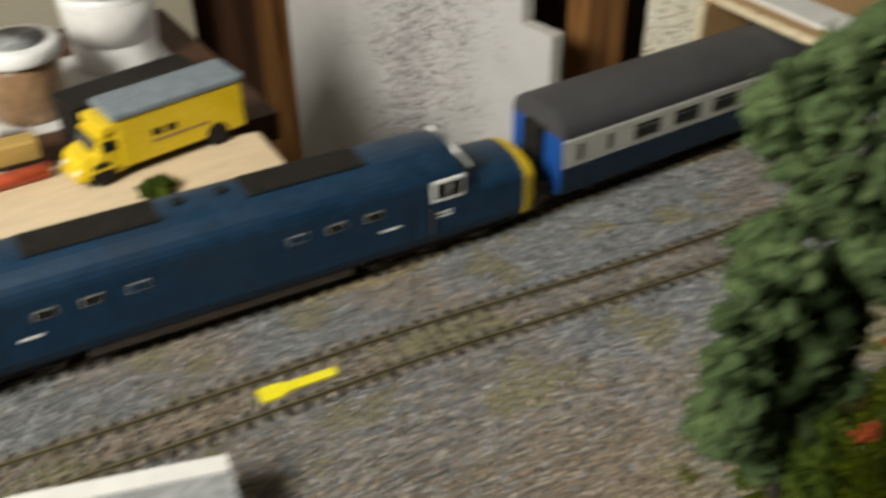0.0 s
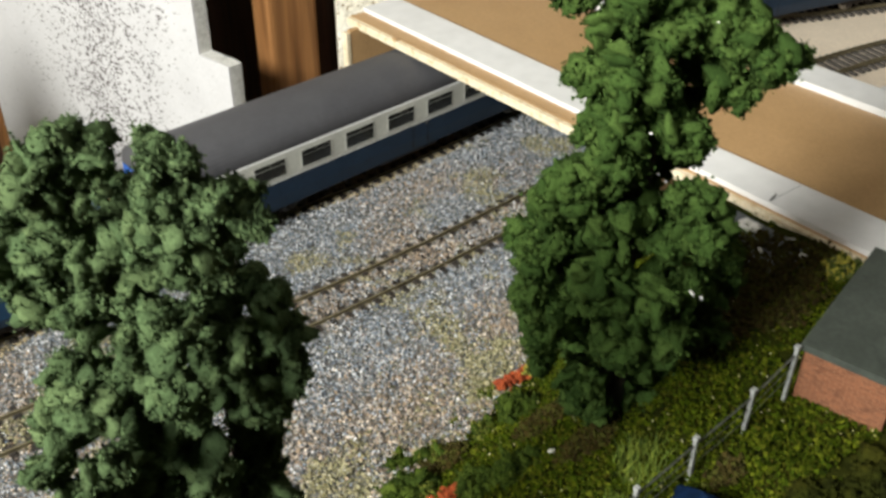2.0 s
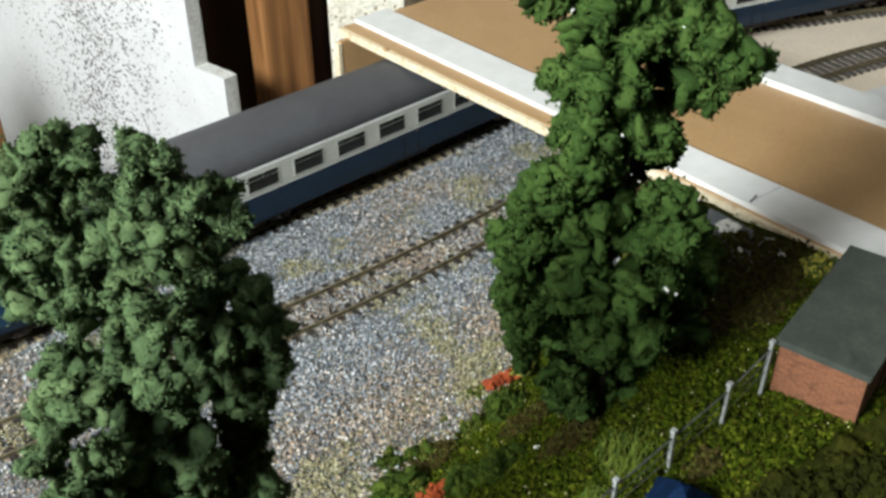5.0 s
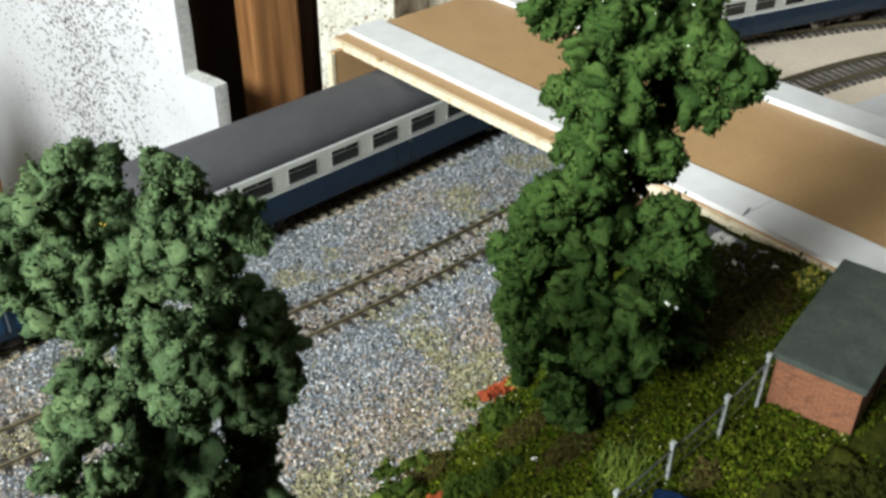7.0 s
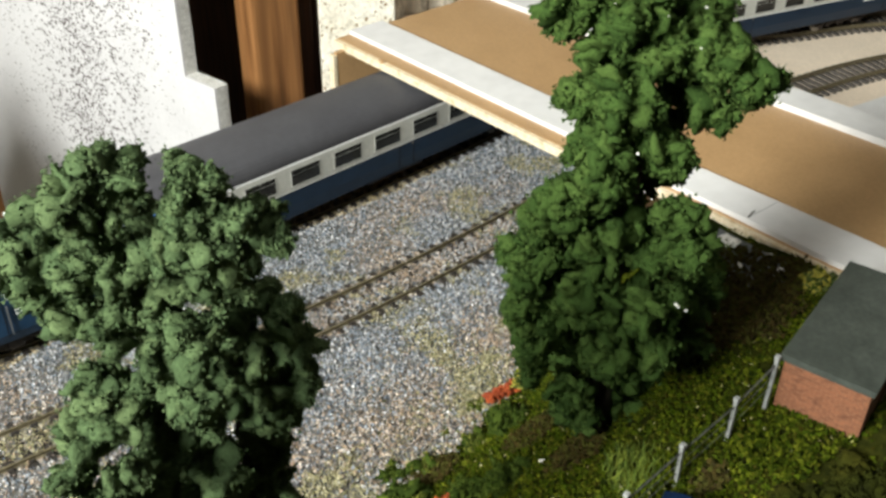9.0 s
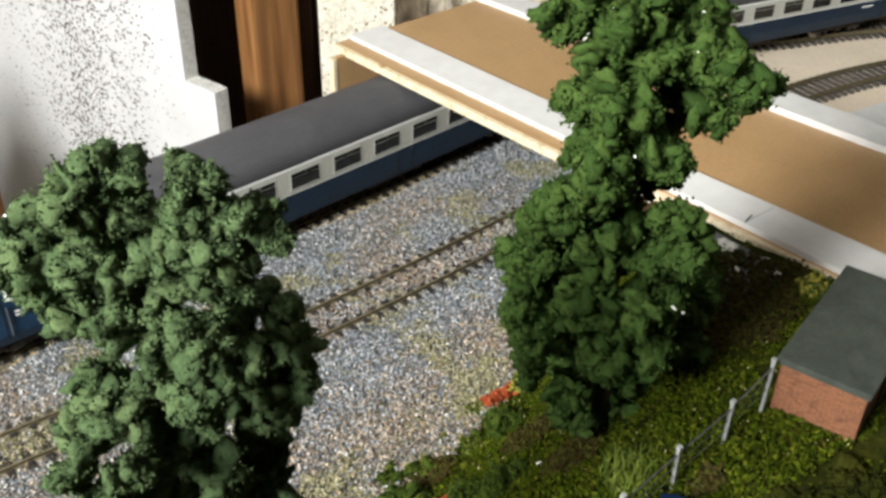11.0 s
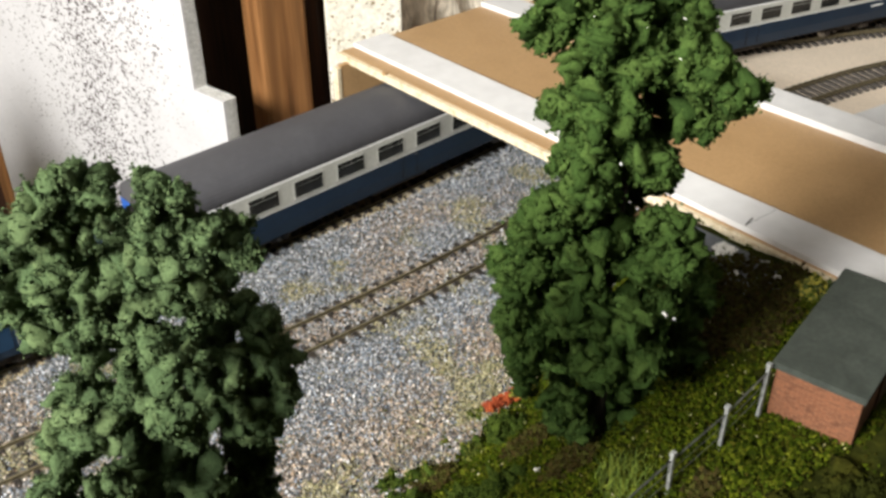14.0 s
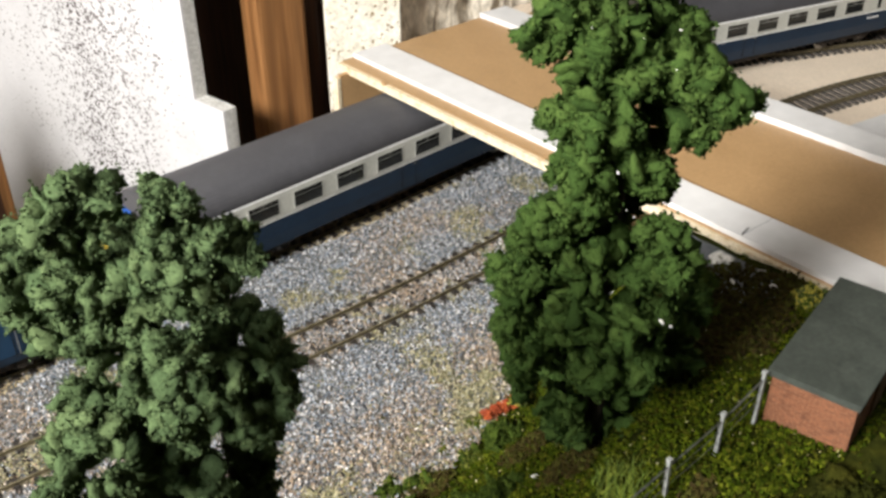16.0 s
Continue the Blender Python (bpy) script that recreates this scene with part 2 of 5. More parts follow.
def coursed(m, length, height, mortar):
    """Lays fine brick courses with pale joints over a material, on walls that face along x or y."""
    nt = m.node_tree
    nd, lk = nt.nodes, nt.links
    bs, base_n = nd["Principled BSDF"], nd[m["base"]]
    tc = nd.new("ShaderNodeTexCoord")
    sx = nd.new("ShaderNodeSeparateXYZ")
    lk.new(tc.outputs["Object"], sx.inputs[0])
    ad = nd.new("ShaderNodeMath")
    lk.new(sx.outputs[0], ad.inputs[0])
    lk.new(sx.outputs[1], ad.inputs[1])
    cb = nd.new("ShaderNodeCombineXYZ")
    lk.new(ad.outputs[0], cb.inputs[0])
    lk.new(sx.outputs[2], cb.inputs[1])
    br = nd.new("ShaderNodeTexBrick")
    br.inputs["Scale"].default_value = 1.0
    br.inputs["Brick Width"].default_value, br.inputs["Row Height"].default_value = length, height
    br.inputs["Mortar Size"].default_value, br.inputs["Mortar Smooth"].default_value = height * 0.09, 0.3
    br.inputs["Color1"].default_value, br.inputs["Color2"].default_value = (0.75, 0.75, 0.75, 1), (1.15, 1.15, 1.15, 1)
    br.inputs["Mortar"].default_value = (*mortar, 1)
    lk.new(cb.outputs[0], br.inputs["Vector"])
    mu = nd.new("ShaderNodeMix")
    mu.data_type, mu.blend_type = "RGBA", "MULTIPLY"
    mu.inputs["Factor"].default_value = 1.0
    lk.new(base_n.outputs[2], mu.inputs[6])
    lk.new(br.outputs["Color"], mu.inputs[7])
    lk.new(mu.outputs[2], bs.inputs["Base Color"])
    bp = nd.new("ShaderNodeBump")
    bp.invert = True
    bp.inputs["Strength"].default_value, bp.inputs["Distance"].default_value = 0.5, 0.0002
    lk.new(br.outputs["Fac"], bp.inputs["Height"])
    lk.new(bp.outputs[0], bs.inputs["Normal"])
    return m


coursed(BRICK_RED, 0.0029, 0.00100, (1.3, 1.6, 1.9))
FELT = surface("grey_roofing_felt", [(0.0270, 0.0322, 0.0257), (0.0419, 0.0490, 0.0392)], 150, 0.75, 0.25, mottle=0.2)
CONCRETE = surface("grey_fence_concrete", [(0.19, 0.195, 0.185), (0.28, 0.285, 0.27)], 500, 0.8, 0.2)
WIRE = surface("dull_fence_wire", [(0.05, 0.05, 0.048), (0.10, 0.10, 0.095)], 500, 0.5, 0.0, metal=0.5)
NAVY = surface("navy_blue_plastic", [(0.003, 0.010, 0.030), (0.004, 0.014, 0.044)], 100, 0.85, 0.1, spec=0.05)
END_BLUE = surface("bright_end_blue_paint", [(0.008, 0.060, 0.26), (0.012, 0.072, 0.30)], 120, 0.4, 0.05, mottle=0.15)
LEMON = surface("lemon_yellow_plastic", [(0.68, 0.58, 0.02), (0.75, 0.65, 0.04)], 120, 0.4, 0.05, mottle=0.1)
RAIL_BLUE = surface("rail_blue_paint", [(0.004, 0.016, 0.036), (0.007, 0.022, 0.046)], 120, 0.38, 0.05, mottle=0.15)
LOCO_BLUE = surface("weathered_loco_blue_paint", [(0.0048, 0.0225, 0.0510), (0.0080, 0.0300, 0.0660), (0.0080, 0.0210, 0.0420)], 60, 0.42, 0.08, mottle=0.25)
RAIL_GREY = surface("pale_grey_paint", [(0.4080, 0.4059, 0.3680), (0.4692, 0.4653, 0.4232)], 120, 0.42, 0.05, mottle=0.1)
ROOF_GREY = surface("dark_grey_roof_paint", [(0.047, 0.046, 0.051), (0.057, 0.056, 0.061)], 80, 0.6, 0.1, mottle=0.08)
BLACK = surface("sooty_black_plastic", [(0.008, 0.0075, 0.007), (0.018, 0.016, 0.014)], 200, 0.6, 0.2, spec=0.2)
UNDER = surface("weathered_underframe", [(0.022, 0.017, 0.013), (0.06, 0.045, 0.034)], 300, 0.7, 0.3)
YELLOW = surface("warning_yellow_paint", [(0.72, 0.49, 0.015), (0.80, 0.56, 0.03)], 120, 0.4, 0.05, mottle=0.1)
VAN_YELLOW = surface("van_yellow_plastic", [(0.66, 0.46, 0.015), (0.74, 0.53, 0.03)], 120, 0.4, 0.05, mottle=0.1)
WHITE = surface("white_paint", [(0.78, 0.78, 0.77), (0.84, 0.84, 0.83)], 200, 0.45, 0.05, mottle=0.08)
STEEL = surface("bright_wheel_steel", [(0.25, 0.24, 0.22), (0.4, 0.38, 0.35)], 300, 0.35, 0.1, metal=0.9)
VAN_ROOF = surface("blue_grey_roof", [(0.17, 0.21, 0.25), (0.22, 0.26, 0.30)], 120, 0.5, 0.05)
PLASTIC_WHITE = surface("white_tub_plastic", [(0.72, 0.72, 0.73), (0.80, 0.80, 0.81)], 30, 0.35, 0.05, mottle=0.08)
JAR_BROWN = surface("brown_jar_plastic", [(0.26, 0.15, 0.08), (0.34, 0.21, 0.12)], 40, 0.4, 0.05)
RED_PLASTIC = surface("red_handle_plastic", [(0.62, 0.10, 0.05), (0.70, 0.14, 0.07)], 60, 0.4, 0.05)
GREY_CARD = surface("grey_painted_card", [(0.22, 0.225, 0.235), (0.28, 0.285, 0.295)], 60, 0.75, 0.15)

glass = bpy.data.materials.new("dark_window_glazing")
glass.use_nodes = True
g_bs = glass.node_tree.nodes["Principled BSDF"]
g_bs.inputs["Base Color"].default_value = (0.012, 0.013, 0.013, 1)
g_bs.inputs["Roughness"].default_value = 0.12
GLASS = glass
# Faint glow for the added fill light's disc.
fillglow = bpy.data.materials.new("lit_lamp_diffuser")
fillglow.use_nodes = True
fillglow.node_tree.nodes["Principled BSDF"].inputs["Emission Color"].default_value = (1, 0.93, 0.82, 1)
fillglow.node_tree.nodes["Principled BSDF"].inputs["Emission Strength"].default_value = 0.3


# ---- mesh helpers ----
def link(name, bm, material, parent=None, label="", smooth=False):
    me = bpy.data.meshes.new(name)
    bm.normal_update()
    bm.to_mesh(me)
    bm.free()
    if smooth:
        me.polygons.foreach_set("use_smooth", [True] * len(me.polygons))
    me.materials.append(material)
    ob = new(name, me)
    ob.parent = parent
    if label:
        ob["label"] = label
    return ob


def part(name, bm, material, parent, label="", smooth=False):
    return link(name, bm, material, parent, label, smooth)


def thing(name, label, category, group="", kind="", at=None):
    ob = new(name)
    ob.empty_display_size = 0.01
    if at is not None:
        ob.matrix_basis = at
    return tagged(ob, label, category, group, kind)


def box(x0, x1, y0, y1, z0, z1, bevel=0.0, bm=None, m=None):
    bm = bm or bmesh.new()
    r = bmesh.ops.create_cube(bm, size=1.0)
    vs = r["verts"]
    bmesh.ops.scale(bm, vec=(x1 - x0, y1 - y0, z1 - z0), verts=vs)
    bmesh.ops.translate(bm, vec=((x0 + x1) / 2, (y0 + y1) / 2, (z0 + z1) / 2), verts=vs)
    if m is not None:
        bmesh.ops.transform(bm, matrix=m, verts=vs)
    if bevel:
        es = list({e for v in vs for e in v.link_edges})
        bmesh.ops.bevel(bm, geom=es, offset=bevel, segments=2, affect="EDGES", profile=0.6)
    return bm


def rod(p, q, r0, r1=None, seg=10, bm=None):
    """A tapered round bar from p to q."""
    bm = bm or bmesh.new()
    p, q = Vector(p), Vector(q)
    m = Matrix.Translation((p + q) / 2) @ (q - p).to_track_quat("Z", "Y").to_matrix().to_4x4()
    bmesh.ops.create_cone(bm, cap_ends=True, segments=seg, radius1=r0, radius2=r0 if r1 is None else r1, depth=(q - p).length, matrix=m)
    return bm


def prism(outline, z0, z1, bm=None):
    """An upright prism over a flat outline of (x, y)."""
    bm = bm or bmesh.new()
    lo = [bm.verts.new((x, y, z0)) for x, y in outline]
    hi = [bm.verts.new((x, y, z1)) for x, y in outline]
    n = len(lo)
    bm.faces.new(hi)
    bm.faces.new(lo[::-1])
    for i in range(n):
        bm.faces.new((lo[i], lo[(i + 1) % n], hi[(i + 1) % n], hi[i]))
    bmesh.ops.recalc_face_normals(bm, faces=bm.faces[:])
    return bm


def loft(sections, close=True, bm=None):
    """A skin over rings of equal length."""
    bm = bm or bmesh.new()
    rings = [[bm.verts.new(p) for p in s] for s in sections]
    n = len(rings[0])
    for a, b in zip(rings[:-1], rings[1:]):
        for i in range(n):
            bm.faces.new((a[i], a[(i + 1) % n], b[(i + 1) % n], b[i]))
    if close:
        bm.faces.new(rings[0][::-1])
        bm.faces.new(rings[-1])
    bmesh.ops.recalc_face_normals(bm, faces=bm.faces[:])
    return bm


def lathe(profile, seg=32, bm=None):
    """A turned shape about z from (radius, height) pairs."""
    bm = bm or bmesh.new()
    rings = [[bm.verts.new((r * math.cos(2 * math.pi * i / seg), r * math.sin(2 * math.pi * i / seg), z)) for i in range(seg)] for r, z in profile]
    for a, b in zip(rings[:-1], rings[1:]):
        for i in range(seg):
            bm.faces.new((a[i], a[(i + 1) % seg], b[(i + 1) % seg], b[i]))
    bm.faces.new(rings[0][::-1])
    bm.faces.new(rings[-1])
    bmesh.ops.recalc_face_normals(bm, faces=bm.faces[:])
    return bm


def raw(name, verts, faces, material, parent=None, label="", smooth=False):
    me = bpy.data.meshes.new(name)
    me.from_pydata(verts, [], faces)
    if smooth:
        me.polygons.foreach_set("use_smooth", [True] * len(me.polygons))
    me.materials.append(material)
    ob = new(name, me)
    ob.parent = parent
    if label:
        ob["label"] = label
    return ob


RNG = np.random.default_rng(7)
OCT_V = np.array([(1, 0, 0), (-1, 0, 0), (0, 1, 0), (0, -1, 0), (0, 0, 1), (0, 0, -1)], float)
OCT_F = np.array([(0, 2, 4), (2, 1, 4), (1, 3, 4), (3, 0, 4), (2, 0, 5), (1, 2, 5), (3, 1, 5), (0, 3, 5)])


def turns(n):
    """n random rotation matrices."""
    q = RNG.normal(size=(n, 4))
    q /= np.linalg.norm(q, axis=1)[:, None]
    w, x, y, z = q.T
    return np.stack([1 - 2 * (y * y + z * z), 2 * (x * y - w * z), 2 * (x * z + w * y), 2 * (x * y + w * z), 1 - 2 * (x * x + z * z),
                     2 * (y * z - w * x), 2 * (x * z - w * y), 2 * (y * z + w * x), 1 - 2 * (x * x + y * y)], 1).reshape(n, 3, 3)


TET_V = np.array([(1, 1, 1), (1, -1, -1), (-1, 1, -1), (-1, -1, 1)], float) * 0.75
TET_F = np.array([(0, 1, 2), (0, 3, 1), (0, 2, 3), (1, 3, 2)])


def crumbs(centres, sizes):
    """Uneven little four-sided crumbs: vertices and faces."""
    n = len(centres)
    v = TET_V[None] * RNG.uniform(0.5, 1.4, (n, 4, 1)) * sizes[:, None, None]
    v = np.einsum("nij,nkj->nki", turns(n), v) + centres[:, None, :]
    f = TET_F[None] + (np.arange(n) * 4)[:, None, None]
    return v.reshape(-1, 3), f.reshape(-1, 3)


def grains(centres, sizes, squash=1.0):
    """Uneven little eight-sided grains: vertices and faces."""
    n = len(centres)
    v = OCT_V[None] * RNG.uniform(0.6, 1.3, (n, 6, 1)) * sizes[:, None, None]
    v = np.einsum("nij,nkj->nki", turns(n), v)
    v[:, :, 2] *= squash
    v += centres[:, None, :]
    f = OCT_F[None] + (np.arange(n) * 6)[:, None, None]
    return v.reshape(-1, 3), f.reshape(-1, 3)


ico = bmesh.new()
bmesh.ops.create_icosphere(ico, subdivisions=2, radius=1.0)
ico.verts.ensure_lookup_table()
ICO_V = np.array([v.co[:] for v in ico.verts])
ICO_F = np.array([[v.index for v in f.verts] for f in ico.faces])
ico.free()
LUMPS = []
for k in range(10):
    off = Vector((k * 7.3, k * 3.1, 0))
    amp = np.array([1 + 0.75 * noise.noise(Vector(p) * 1.5 + off) + 0.50 * noise.noise(Vector(p) * 4.1 + off) for p in ICO_V])
    LUMPS.append(ICO_V * amp[:, None] * np.array([1.25, 1.0, 0.55]))
LUMPS = np.array(LUMPS)
SOFT_LUMPS = []
for k in range(14):
    off = Vector((k * 5.7, k * 2.3, 4))
    amp = np.array([1 + 0.70 * noise.noise(Vector(p) * 1.4 + off) + 0.46 * noise.noise(Vector(p) * 3.4 + off) + 0.22 * noise.noise(Vector(p) * 6.5 + off) for p in ICO_V])
    SOFT_LUMPS.append(ICO_V * amp[:, None] * np.array([1.25, 1.0, 0.55]))
SOFT_LUMPS = np.array(SOFT_LUMPS)


def clumps(centres, sizes, shapes=LUMPS):
    """Lumpy foam clumps: vertices and faces."""
    n = len(centres)
    v = shapes[RNG.integers(0, len(shapes), n)] * sizes[:, None, None]
    v = np.einsum("nij,nkj->nki", turns(n), v) + centres[:, None, :]
    f = ICO_F[None] + (np.arange(n) * shapes.shape[1])[:, None, None]
    return v.reshape(-1, 3), f.reshape(-1, 3)


def spline(points, step):
    """Even points along a smooth curve through the given (x, y)."""
    p = np.array([2 * np.array(points[0]) - points[1], *points, 2 * np.array(points[-1]) - points[-2]], float)
    out = []
    for i in range(1, len(p) - 2):
        for u in np.linspace(0, 1, 24, endpoint=False):
            a, b, c, d = p[i - 1:i + 3]
            out.append(0.5 * (2 * b + (c - a) * u + (2 * a - 5 * b + 4 * c - d) * u * u + (3 * b - a - 3 * c + d) * u ** 3))
    out = np.array(out + [p[-2]])
    s = np.r_[0, np.cumsum(np.linalg.norm(np.diff(out, axis=0), axis=1))]
    t = np.arange(0, s[-1], step)
    return np.stack([np.interp(t, s, out[:, 0]), np.interp(t, s, out[:, 1])], 1)


def normals(line):
    d = np.gradient(line, axis=0)
    d /= np.linalg.norm(d, axis=1)[:, None]
    return np.stack([-d[:, 1], d[:, 0]], 1), d


# ---- plan ----
NEAR = [(-0.95, 0.075), (-0.7, 0.050), (-0.45, 0.028), (-0.28, 0.0165), (-0.168, 0.0115), (-0.1, 0.0055), (-0.05, 0.0015), (0.0, 0.0), (0.05, 0.0005), (0.09, 0.002), (0.16, 0.006), (0.23, 0.007), (0.31, -0.001), (0.383, -0.0165), (0.46, -0.050), (0.52, -0.105), (0.55, -0.18)]
BACK = [(-0.95, 0.125), (-0.7, 0.102), (-0.45, 0.083), (-0.28, 0.0735), (-0.144, 0.0695), (-0.08, 0.0725), (-0.02, 0.0745), (0.03, 0.0745), (0.067, 0.0755), (0.11, 0.078), (0.18, 0.084), (0.25, 0.088), (0.328, 0.079), (0.382, 0.055), (0.453, 0.022), (0.52, -0.040), (0.56, -0.12), (0.585, -0.20), (0.595, -0.30), (0.59, -0.42)]
GAUGE = 0.0165


def edge_y(x):
    """Where the ballast ends and the grass begins to rise."""
    return np.interp(x, [-0.5, -0.3, -0.1, -0.068, -0.011, 0.006, 0.05, 0.08], [-0.16, -0.125, -0.090, -0.082, -0.070, -0.062, -0.058, -0.055])


def rise(x, y):
    """How far up the bank a place lies, from 0 to 1."""
    w = np.interp(x, [-0.3, -0.06, 0.0, 0.04, 0.075], [0.13, 0.095, 0.09, 0.05, 0.028])
    return np.clip((edge_y(x) - y) / w, 0, 1)


def hill(x, y):
    top = np.interp(x, [-0.3, -0.06, -0.02, 0.02, 0.06], [0.03, 0.043, 0.050, 0.053, 0.053])
    u = rise(x, y)
    z = -0.0045 + (top + 0.0045) * u * u * (3 - 2 * u)
    return np.minimum(z, np.where(x > 0.066, 0.0538, 1.0))


def deck_front(y):
    return np.interp(y, [-0.5, -0.15, -0.08, -0.03, 0.12], [0.0790, 0.0752, 0.0738, 0.0668, 0.0632])


def deck_back(y):
    return 0.186 - 0.045 * y


# ---- room ----
RX0, RX1, RY0, RY1, RZ0, RZ1 = -2.0, 2.0, -1.9, 1.0, -0.92, 1.42


def wall(name, x0, x1, y0, y1, z0, z1, material, label):
    return tagged(link(name, box(x0, x1, y0, y1, z0, z1), material), label, "wall", kind="structure")


wall("wall_north", RX0, RX1, RY1, RY1 + 0.06, RZ0, RZ1, TIMBER_DARK, "dark timber back wall of the room")
# Unseen walls and ceiling added to close the room and hold bounced light.
wall("wall_south", RX0, RX1, RY0 - 0.06, RY0, RZ0, RZ1, LOW_BOUNCE_PAINT, "plain unseen wall closing the room")
wall("wall_west", RX0 - 0.06, RX0, RY0 - 0.06, RY1 + 0.06, RZ0, RZ1, LOW_BOUNCE_PAINT, "plain unseen side wall of the room")
wall("wall_east", RX1, RX1 + 0.06, RY0 - 0.06, RY1 + 0.06, RZ0, RZ1, LOW_BOUNCE_PAINT, "plain unseen end wall of the room")
tagged(link("floor", box(RX0 - 0.06, RX1 + 0.06, RY0 - 0.06, RY1 + 0.06, RZ0 - 0.05, RZ0), CARPET), "dark grey carpeted room floor", "floor", kind="structure")
tagged(link("ceiling", box(RX0 - 0.06, RX1 + 0.06, RY0 - 0.06, RY1 + 0.06, RZ1, RZ1 + 0.05), LOW_BOUNCE_PAINT), "plain unseen ceiling closing the room", "ceiling", kind="structure")

# ---- the layout's boards ----
base = thing("baseboard", "pale beige painted timber baseboard carrying the model railway", "baseboard", kind="structure")
part("board_top", prism([(-1.1, -0.75), (1.0, -0.75), (1.0, 0.30), (0.184, 0.30), (0.184, 0.1145), (-0.165, 0.1145), (-0.45, 0.1145), (-1.1, 0.16)], -0.024, -0.0045), BEIGE, base)
for x in (-1.0, -0.3, 0.4, 0.95):
    part("trestle_leg", box(x - 0.02, x + 0.02, -0.72, -0.68, RZ0, -0.024, 0.002), PLY, base)
    part("trestle_leg", box(x - 0.02, x + 0.02, 0.06, 0.10, RZ0, -0.024, 0.002), PLY, base)
    part("cross_bearer", box(x - 0.015, x + 0.015, -0.68, 0.06, -0.07, -0.024, 0.002), PLY, base)


def strip_mesh(nx, ny, fx, fy, fz):
    u, v = np.meshgrid(np.linspace(0, 1, nx), np.linspace(0, 1, ny), indexing="ij")
    x = fx(u, v)
    y = fy(u, v, x)
    z = fz(x, y)
    verts = np.stack([x, y, z], -1).reshape(-1, 3)
    i = np.arange(nx * ny).reshape(nx, ny)
    faces = np.stack([i[:-1, :-1], i[1:, :-1], i[1:, 1:], i[:-1, 1:]], -1).reshape(-1, 4)
    return verts, faces


wob = lambda x, y: 0.0005 * np.sin(x * 140 + 2 * np.sin(y * 90)) * np.cos(y * 170 + x * 40)
vv, ff = strip_mesh(300, 60, lambda u, v: -1.05 + 1.26 * u, lambda u, v, x: edge_y(x) - 0.012 + v * (np.interp(x, [-1.05, -0.45, 0.21], [0.150, 0.1135, 0.1135]) - edge_y(x) + 0.012), lambda x, y: -0.0024 + wob(x, y))
ballast = tagged(raw("ballast_bed", vv, ff, BALLAST, smooth=True), "grey stone ballast bed under both railway tracks", "ballast", kind="structure")
vv, ff = strip_mesh(220, 110, lambda u, v: -0.7 + 0.88 * u, lambda u, v, x: edge_y(x) + 0.004 - v * 0.5, lambda x, y: hill(x, y) + 2.2 * wob(x * 1.3, y) * rise(x, y))
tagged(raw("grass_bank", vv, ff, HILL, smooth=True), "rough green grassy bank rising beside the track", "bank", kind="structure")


# ---- ballast stones ----
def four_foot(x, y, line):
    n = np.interp(x, line[:, 0], line[:, 1])
    return np.abs(y - n)


near_line, back_line = spline(NEAR, 0.004), spline(BACK, 0.004)
N = 265000
gx = RNG.uniform(-0.42, 0.205, N)
gy = RNG.uniform(-0.105, 0.113, N)
ok = gy > edge_y(gx) - 0.012 - RNG.uniform(0, 0.006, N)
# thin out what lies far to the west
ok &= (gx > -0.36) | (RNG.uniform(0, 1, N) < 0.5)
# ragged rear edge of the stones, bare board shows along the east end
rear = np.interp(gx, [-0.42, 0.0, 0.05, 0.2], [0.1135, 0.1125, 0.104, 0.098]) - RNG.uniform(0, 0.004, N) ** 1.0
ok &= gy < rear
gx, gy = gx[ok], gy[ok]
dn, db = four_foot(gx, gy, near_line), four_foot(gx, gy, back_line)
clear = np.minimum(np.abs(dn - GAUGE / 2), np.abs(db - GAUGE / 2)) > 0.0013
# the sleepers' ends and chairs stay bare
for line_points, d in ((NEAR, dn), (BACK, db)):
    ties_x = np.sort(spline(line_points, 0.0068)[:, 0])
    k = np.clip(np.searchsorted(ties_x, gx), 1, len(ties_x) - 1)
    off = np.minimum(np.abs(gx - ties_x[k - 1]), np.abs(gx - ties_x[k]))
    clear &= ~((off < 0.0017) & (np.abs(d - 0.0092) < 0.0040) & (RNG.uniform(0, 1, len(gx)) < 0.985))
gx, gy, dn, db = gx[clear], gy[clear], dn[clear], db[clear]
n = len(gx)
size = RNG.uniform(0.00027, 0.00055, n) * np.where(gy < -0.02, 1.15, 1.0)
inside = np.minimum(dn, db) < 0.0155
gz = -0.0018 + RNG.uniform(-0.0003, 0.0006, n) + wob(gx, gy) * np.where(inside, 0.2, 1.0) + np.where(np.minimum(dn, db) < 0.0066, 0.00055, 0.0001)
pts = np.stack([gx, gy, gz], 1)
patch = np.array([noise.noise(Vector((x * 22, y * 22, 3.3))) for x, y in zip(gx, gy)])
green_patch = np.array([noise.noise(Vector((x * 38, y * 48, 8.1))) + 0.5 * noise.noise(Vector((x * 110, y * 110, 1.7))) for x, y in zip(gx, gy)])
tan_share = np.clip((-0.02 - gy) / 0.05, 0, 1) * 0.55 + np.clip(0.06 + 1.4 * patch, 0, 0.7) + 0.5 * (dn < 0.012) + np.where((gx < -0.12) & (gy < 0.03), 0.3, 0)
is_ochre = (db < 0.0145 + 0.006 * patch) & (gx > -0.2) & (RNG.uniform(0, 1, n) < 0.8) & (gx < 0.09)
moss_share = np.clip(2.4 * (green_patch - 0.16), 0, 0.75) + np.clip((edge_y(gx) + 0.022 - gy) / 0.030, 0, 0.6) * np.clip(0.6 + green_patch * 2, 0, 1)
